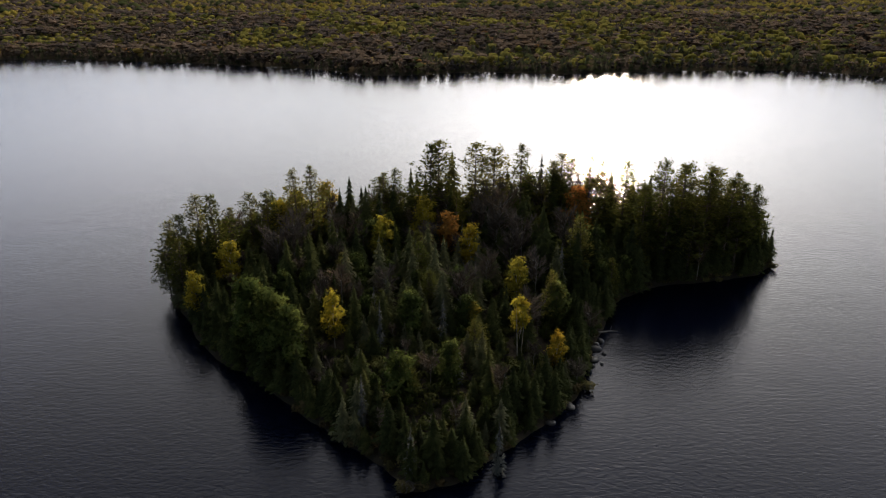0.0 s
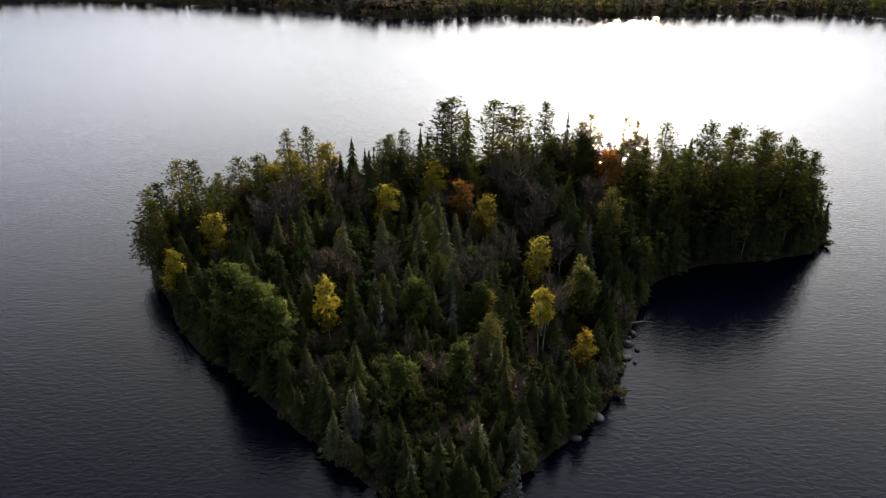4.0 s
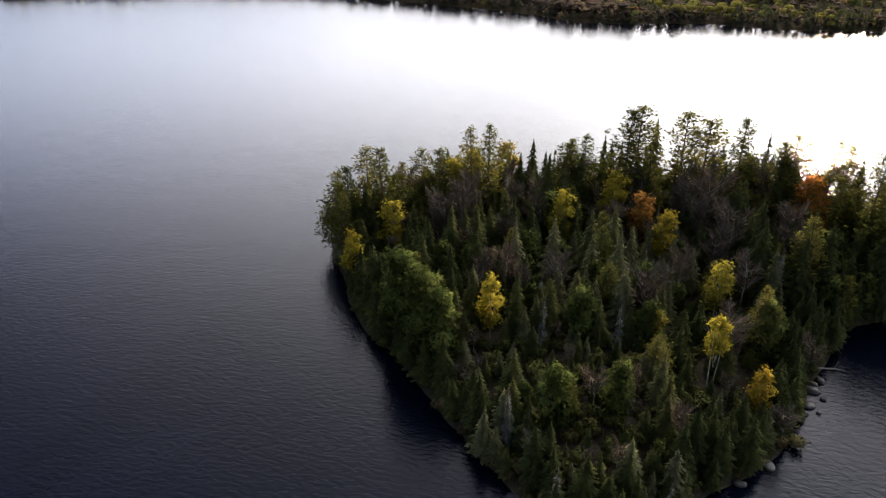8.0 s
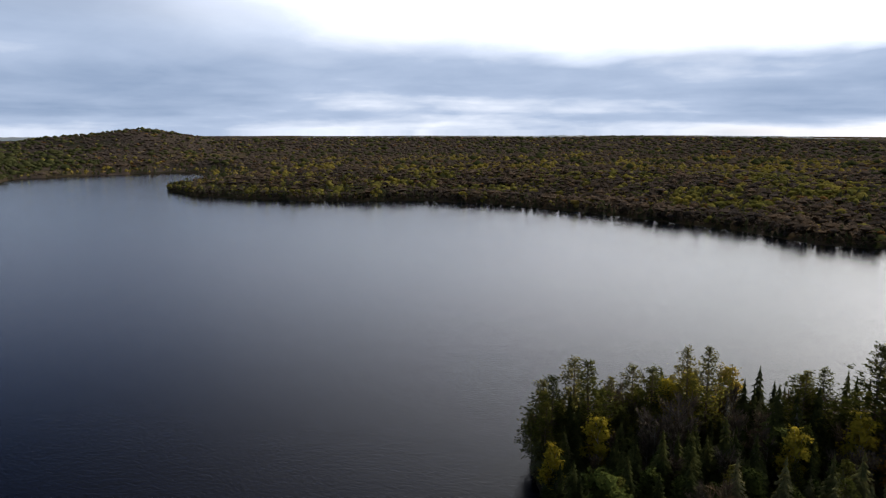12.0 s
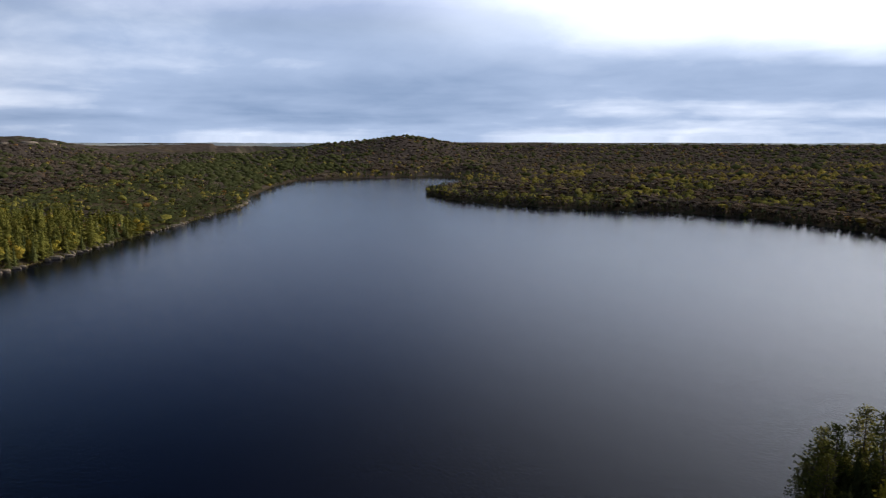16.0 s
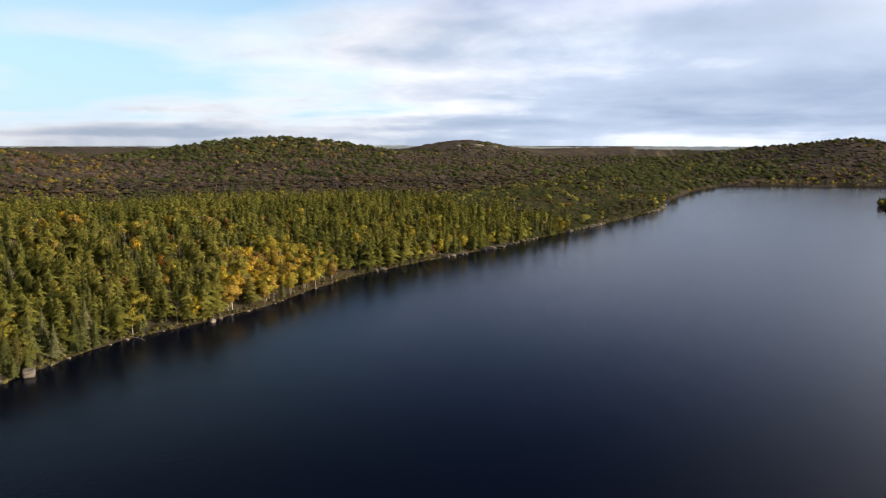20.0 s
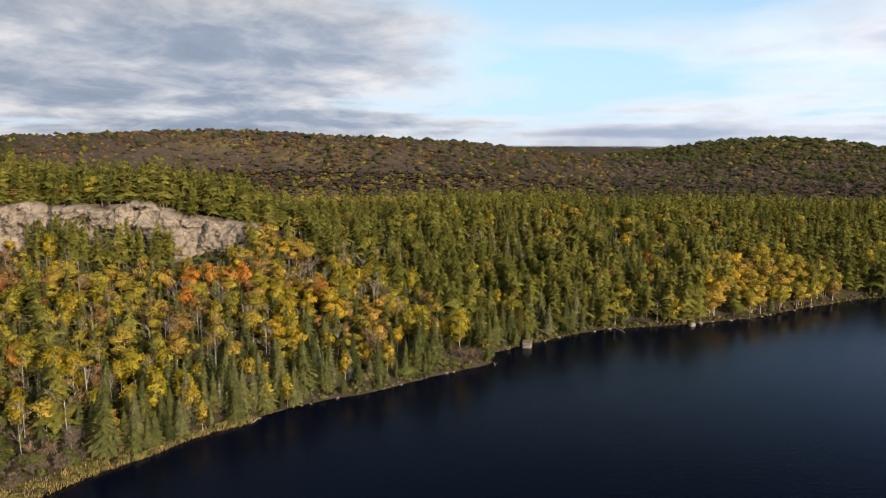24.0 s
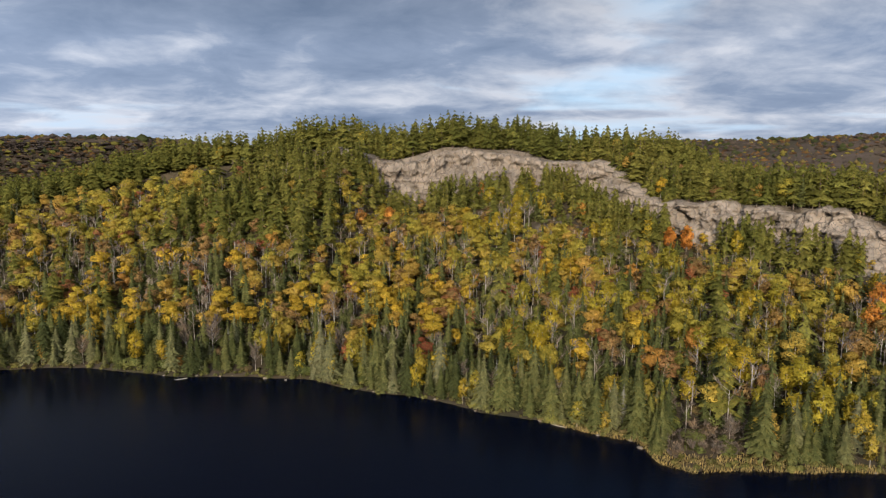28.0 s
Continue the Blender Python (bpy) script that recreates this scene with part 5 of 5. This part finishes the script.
boulder(-100.6, -104.6, 0.2, 2.6, 1.2, 0.9, 0.1, "white bleached rock at the water's edge", "boulders of the near shore", 1)
rng = np.random.default_rng(88)
line = np.array(SHORE_WEST[11:] + SHORE_SOUTH[:14], float)
length = np.concatenate([[0], np.cumsum(np.hypot(*np.diff(line, axis=0).T))])
for k, at in enumerate(np.cumsum(rng.uniform(2.0, 15.0, 60))):
    x, y = np.interp(at, length, line[:, 0]) + rng.normal(0, 0.5), np.interp(at, length, line[:, 1]) + rng.normal(0, 0.6)
    if at < length[-1] and np.hypot(x + 66, y + 108) > 14:
        size = rng.uniform(0.4, 1.4)
        boulder(x, y, 0.08, size, size * rng.uniform(0.5, 0.9), size * 0.5, rng.uniform(0, 3), "small pale granite stone at the water's edge", "boulders of the near shore", k)
rng = np.random.default_rng(81)
line = np.array(SHORE_WEST[4:13][::-1], float)
length = np.concatenate([[0], np.cumsum(np.hypot(*np.diff(line, axis=0).T))])
for k, at in enumerate(np.arange(38, length[-1] - 40, 5.2)):
    x, y = np.interp(at, length, line[:, 0]), np.interp(at, length, line[:, 1])
    far_in = 1.0 + 0.004 * at
    if fbm(np.array([at / 30]), np.array([0.5]), 2, 83)[0] > 0.47:
        grow = 1 + 0.7 * fbm(np.array([at / 45]), np.array([4.5]), 2, 84)[0]
        boulder(x - 0.55 * far_in, y - 0.8 * far_in, 0.2, rng.uniform(4, 7) * grow, rng.uniform(1.6, 2.8), rng.uniform(0.8, 2.0) * grow, 0.75 + rng.normal(0, 0.2), "pale granite ledge along the waterline", "ledges of the west shore", k)
for k, (x, y, long, high) in enumerate([(-262, -92, 13, 5), (-284, -62, 9, 4), (-277, -70, 8, 4), (-300, -50, 7, 3.5), (-128, -232, 7, 4), (-60, -292, 9, 6), (-1700, 172, 34, 9), (-1712, 215, 24, 8), (-1693, 128, 20, 7)]):
    z = float(lay(np.array([x]), np.array([y]))[0][0])
    boulder(x, y, z + (0.6 if long < 20 else 3.0), long, long * 0.6, high, 0.6 * k if long < 20 else 1.5, "bare granite outcrop among the pines", "outcrops of the hill", k)


def drift_log(x, y, z, long, thick, turn, label):
    v, t = join(limb((-long / 2, 0, 0), (long * 0.1, 0.06 * long, 0.03), thick, thick * 0.8, 7), limb((long * 0.1, 0.06 * long, 0.03), (long / 2, 0.02, 0.05), thick * 0.8, thick * 0.35, 7), limb((long * 0.1, 0.05 * long, 0), (long * 0.25, 0.2 * long, 0.25 * long), thick * 0.3, 0.02, 4))
    ob = new("drift_log", smooth(make_mesh("drift_log", v, t, WOOD)))
    ob.matrix_basis = Matrix.Translation((x, y, z)) @ Matrix.Rotation(turn, 4, "Z")
    return tagged(ob, label, "log", "drift logs")


drift_log(29.2, 109.3, 0.08, 3.6, 0.14, 0.1, "bleached drift log reaching out from the island")
drift_log(49.6, -158.6, 0.06, 3.0, 0.11, 0.5, "grey drift log lying in the water off the shore")
drift_log(-103, -102.6, 0.1, 3.2, 0.11, 0.35, "bleached fallen trunk at the water's edge")
drift_log(-219, -67.5, 0.12, 8.0, 0.18, 0.9, "bleached fallen trunk at the water's edge")
drift_log(-40, -127.4, 0.1, 3.4, 0.11, -0.5, "bleached fallen trunk at the water's edge")
drift_log(-166, -81.2, 0.12, 4.0, 0.14, 0.6, "bleached fallen trunk at the water's edge")

rng = np.random.default_rng(82)
for cx, cy, spread_x, spread_y, count in ((-68, -114.5, 10.0, 4.5, 85), (-160, -88, 7.0, 3.2, 45)):
    for k in range(count):
        x, y = cx + rng.uniform(-1, 1) * spread_x, cy + rng.uniform(-1, 1) * spread_y
        z, edge = (float(v[0]) for v in lay(np.array([x]), np.array([y]))[:2])
        if edge > 1.2:
            plant("thicket", k, x, y, z, rng.uniform(1.0, 1.9), rng.uniform(0, 6.28), "shrubs of the marsh", 1.2)
x, y = scatter(-104, -36, -137, -98, 0.27, 83)
high, edge, *_ = lay(x, y)
keep = (edge > -1.0) & (edge < np.where(np.hypot(x + 66, y + 108) < 16, 4.2, 1.7)) & (fbm(x / 2, y / 2, 2, 85) > 0.28)
x, y, high = x[keep], y[keep], np.maximum(high[keep], 0)
a = rng.uniform(0, 6.283, len(x))
v, t = kites(np.stack([x, y, high], -1), turn_way(a, rng.uniform(0.9, 1.45, len(x))), level_side(a), rng.uniform(0.5, 1.1, len(x)), 0.07, 0.1)
tagged(new("sedge", make_mesh("sedge", v, t, SEDGE)), "yellow-green sedge fringing the marshy point", "sedge", kind="stuff")
x, y = scatter(-58, 74, 66, 162, 2.3, 86)
high, edge, *_, on_isle = lay(x, y)
keep = on_isle & (edge > 2)
stand("island_undergrowth", "dark undergrowth of saplings and shrubs beneath the island's trees", MID, "bush", x[keep], y[keep], high[keep], np.random.default_rng(8).uniform(1.0, 2.6, keep.sum()), np.ones(keep.sum()), 99)

# Tall conifers that stand against the foot of the bluffs.
rng = np.random.default_rng(91)
line = np.array(BENCH[4:18], float)
length = np.concatenate([[0], np.cumsum(np.hypot(*np.diff(line[:, :2], axis=0).T))])
at = rng.uniform(0, length[-1], 380)
x, y = np.interp(at, length, line[:, 0]), np.interp(at, length, line[:, 1])
ahead_x, ahead_y = np.interp(at + 2, length, line[:, 0]) - x, np.interp(at + 2, length, line[:, 1]) - y
k = np.maximum(np.hypot(ahead_x, ahead_y), 0.01)
out = rng.uniform(5, 16, len(x))
x, y = x + ahead_y / k * out, y - ahead_x / k * out
clump = ((x < -50) & (x > -98)) | (x > 6) | ((x > -84) & (fbm(x / 13, y / 13, 2, 93) > 0.54)) | (fbm(x / 13, y / 13, 2, 93) > 0.63)
x, y = x[clump], y[clump]
stand("bluff_foot_pines", "tall dark pines standing against the foot of the bluffs", MID, "pine", x, y, lay(x, y)[0], rng.uniform(10, 16, len(x)), np.full(len(x), 1.1), 101)

# Pines and shrubs that lean out over the brow.
at = rng.uniform(0, length[-1], 300)
x, y = np.interp(at, length, line[:, 0]), np.interp(at, length, line[:, 1])
ahead_x, ahead_y = np.interp(at + 2, length, line[:, 0]) - x, np.interp(at + 2, length, line[:, 1]) - y
k = np.maximum(np.hypot(ahead_x, ahead_y), 0.01)
inward = rng.uniform(4.5, 11, len(x))
x, y = x - ahead_y / k * inward, y + ahead_x / k * inward
stand("brow_pines", "green pines of uneven height crowding the brow of the bluffs", MID, "pine", x, y, lay(x, y)[0] - 0.4, rng.uniform(4, 14, len(x)), rng.uniform(1.1, 1.7, len(x)), 103)
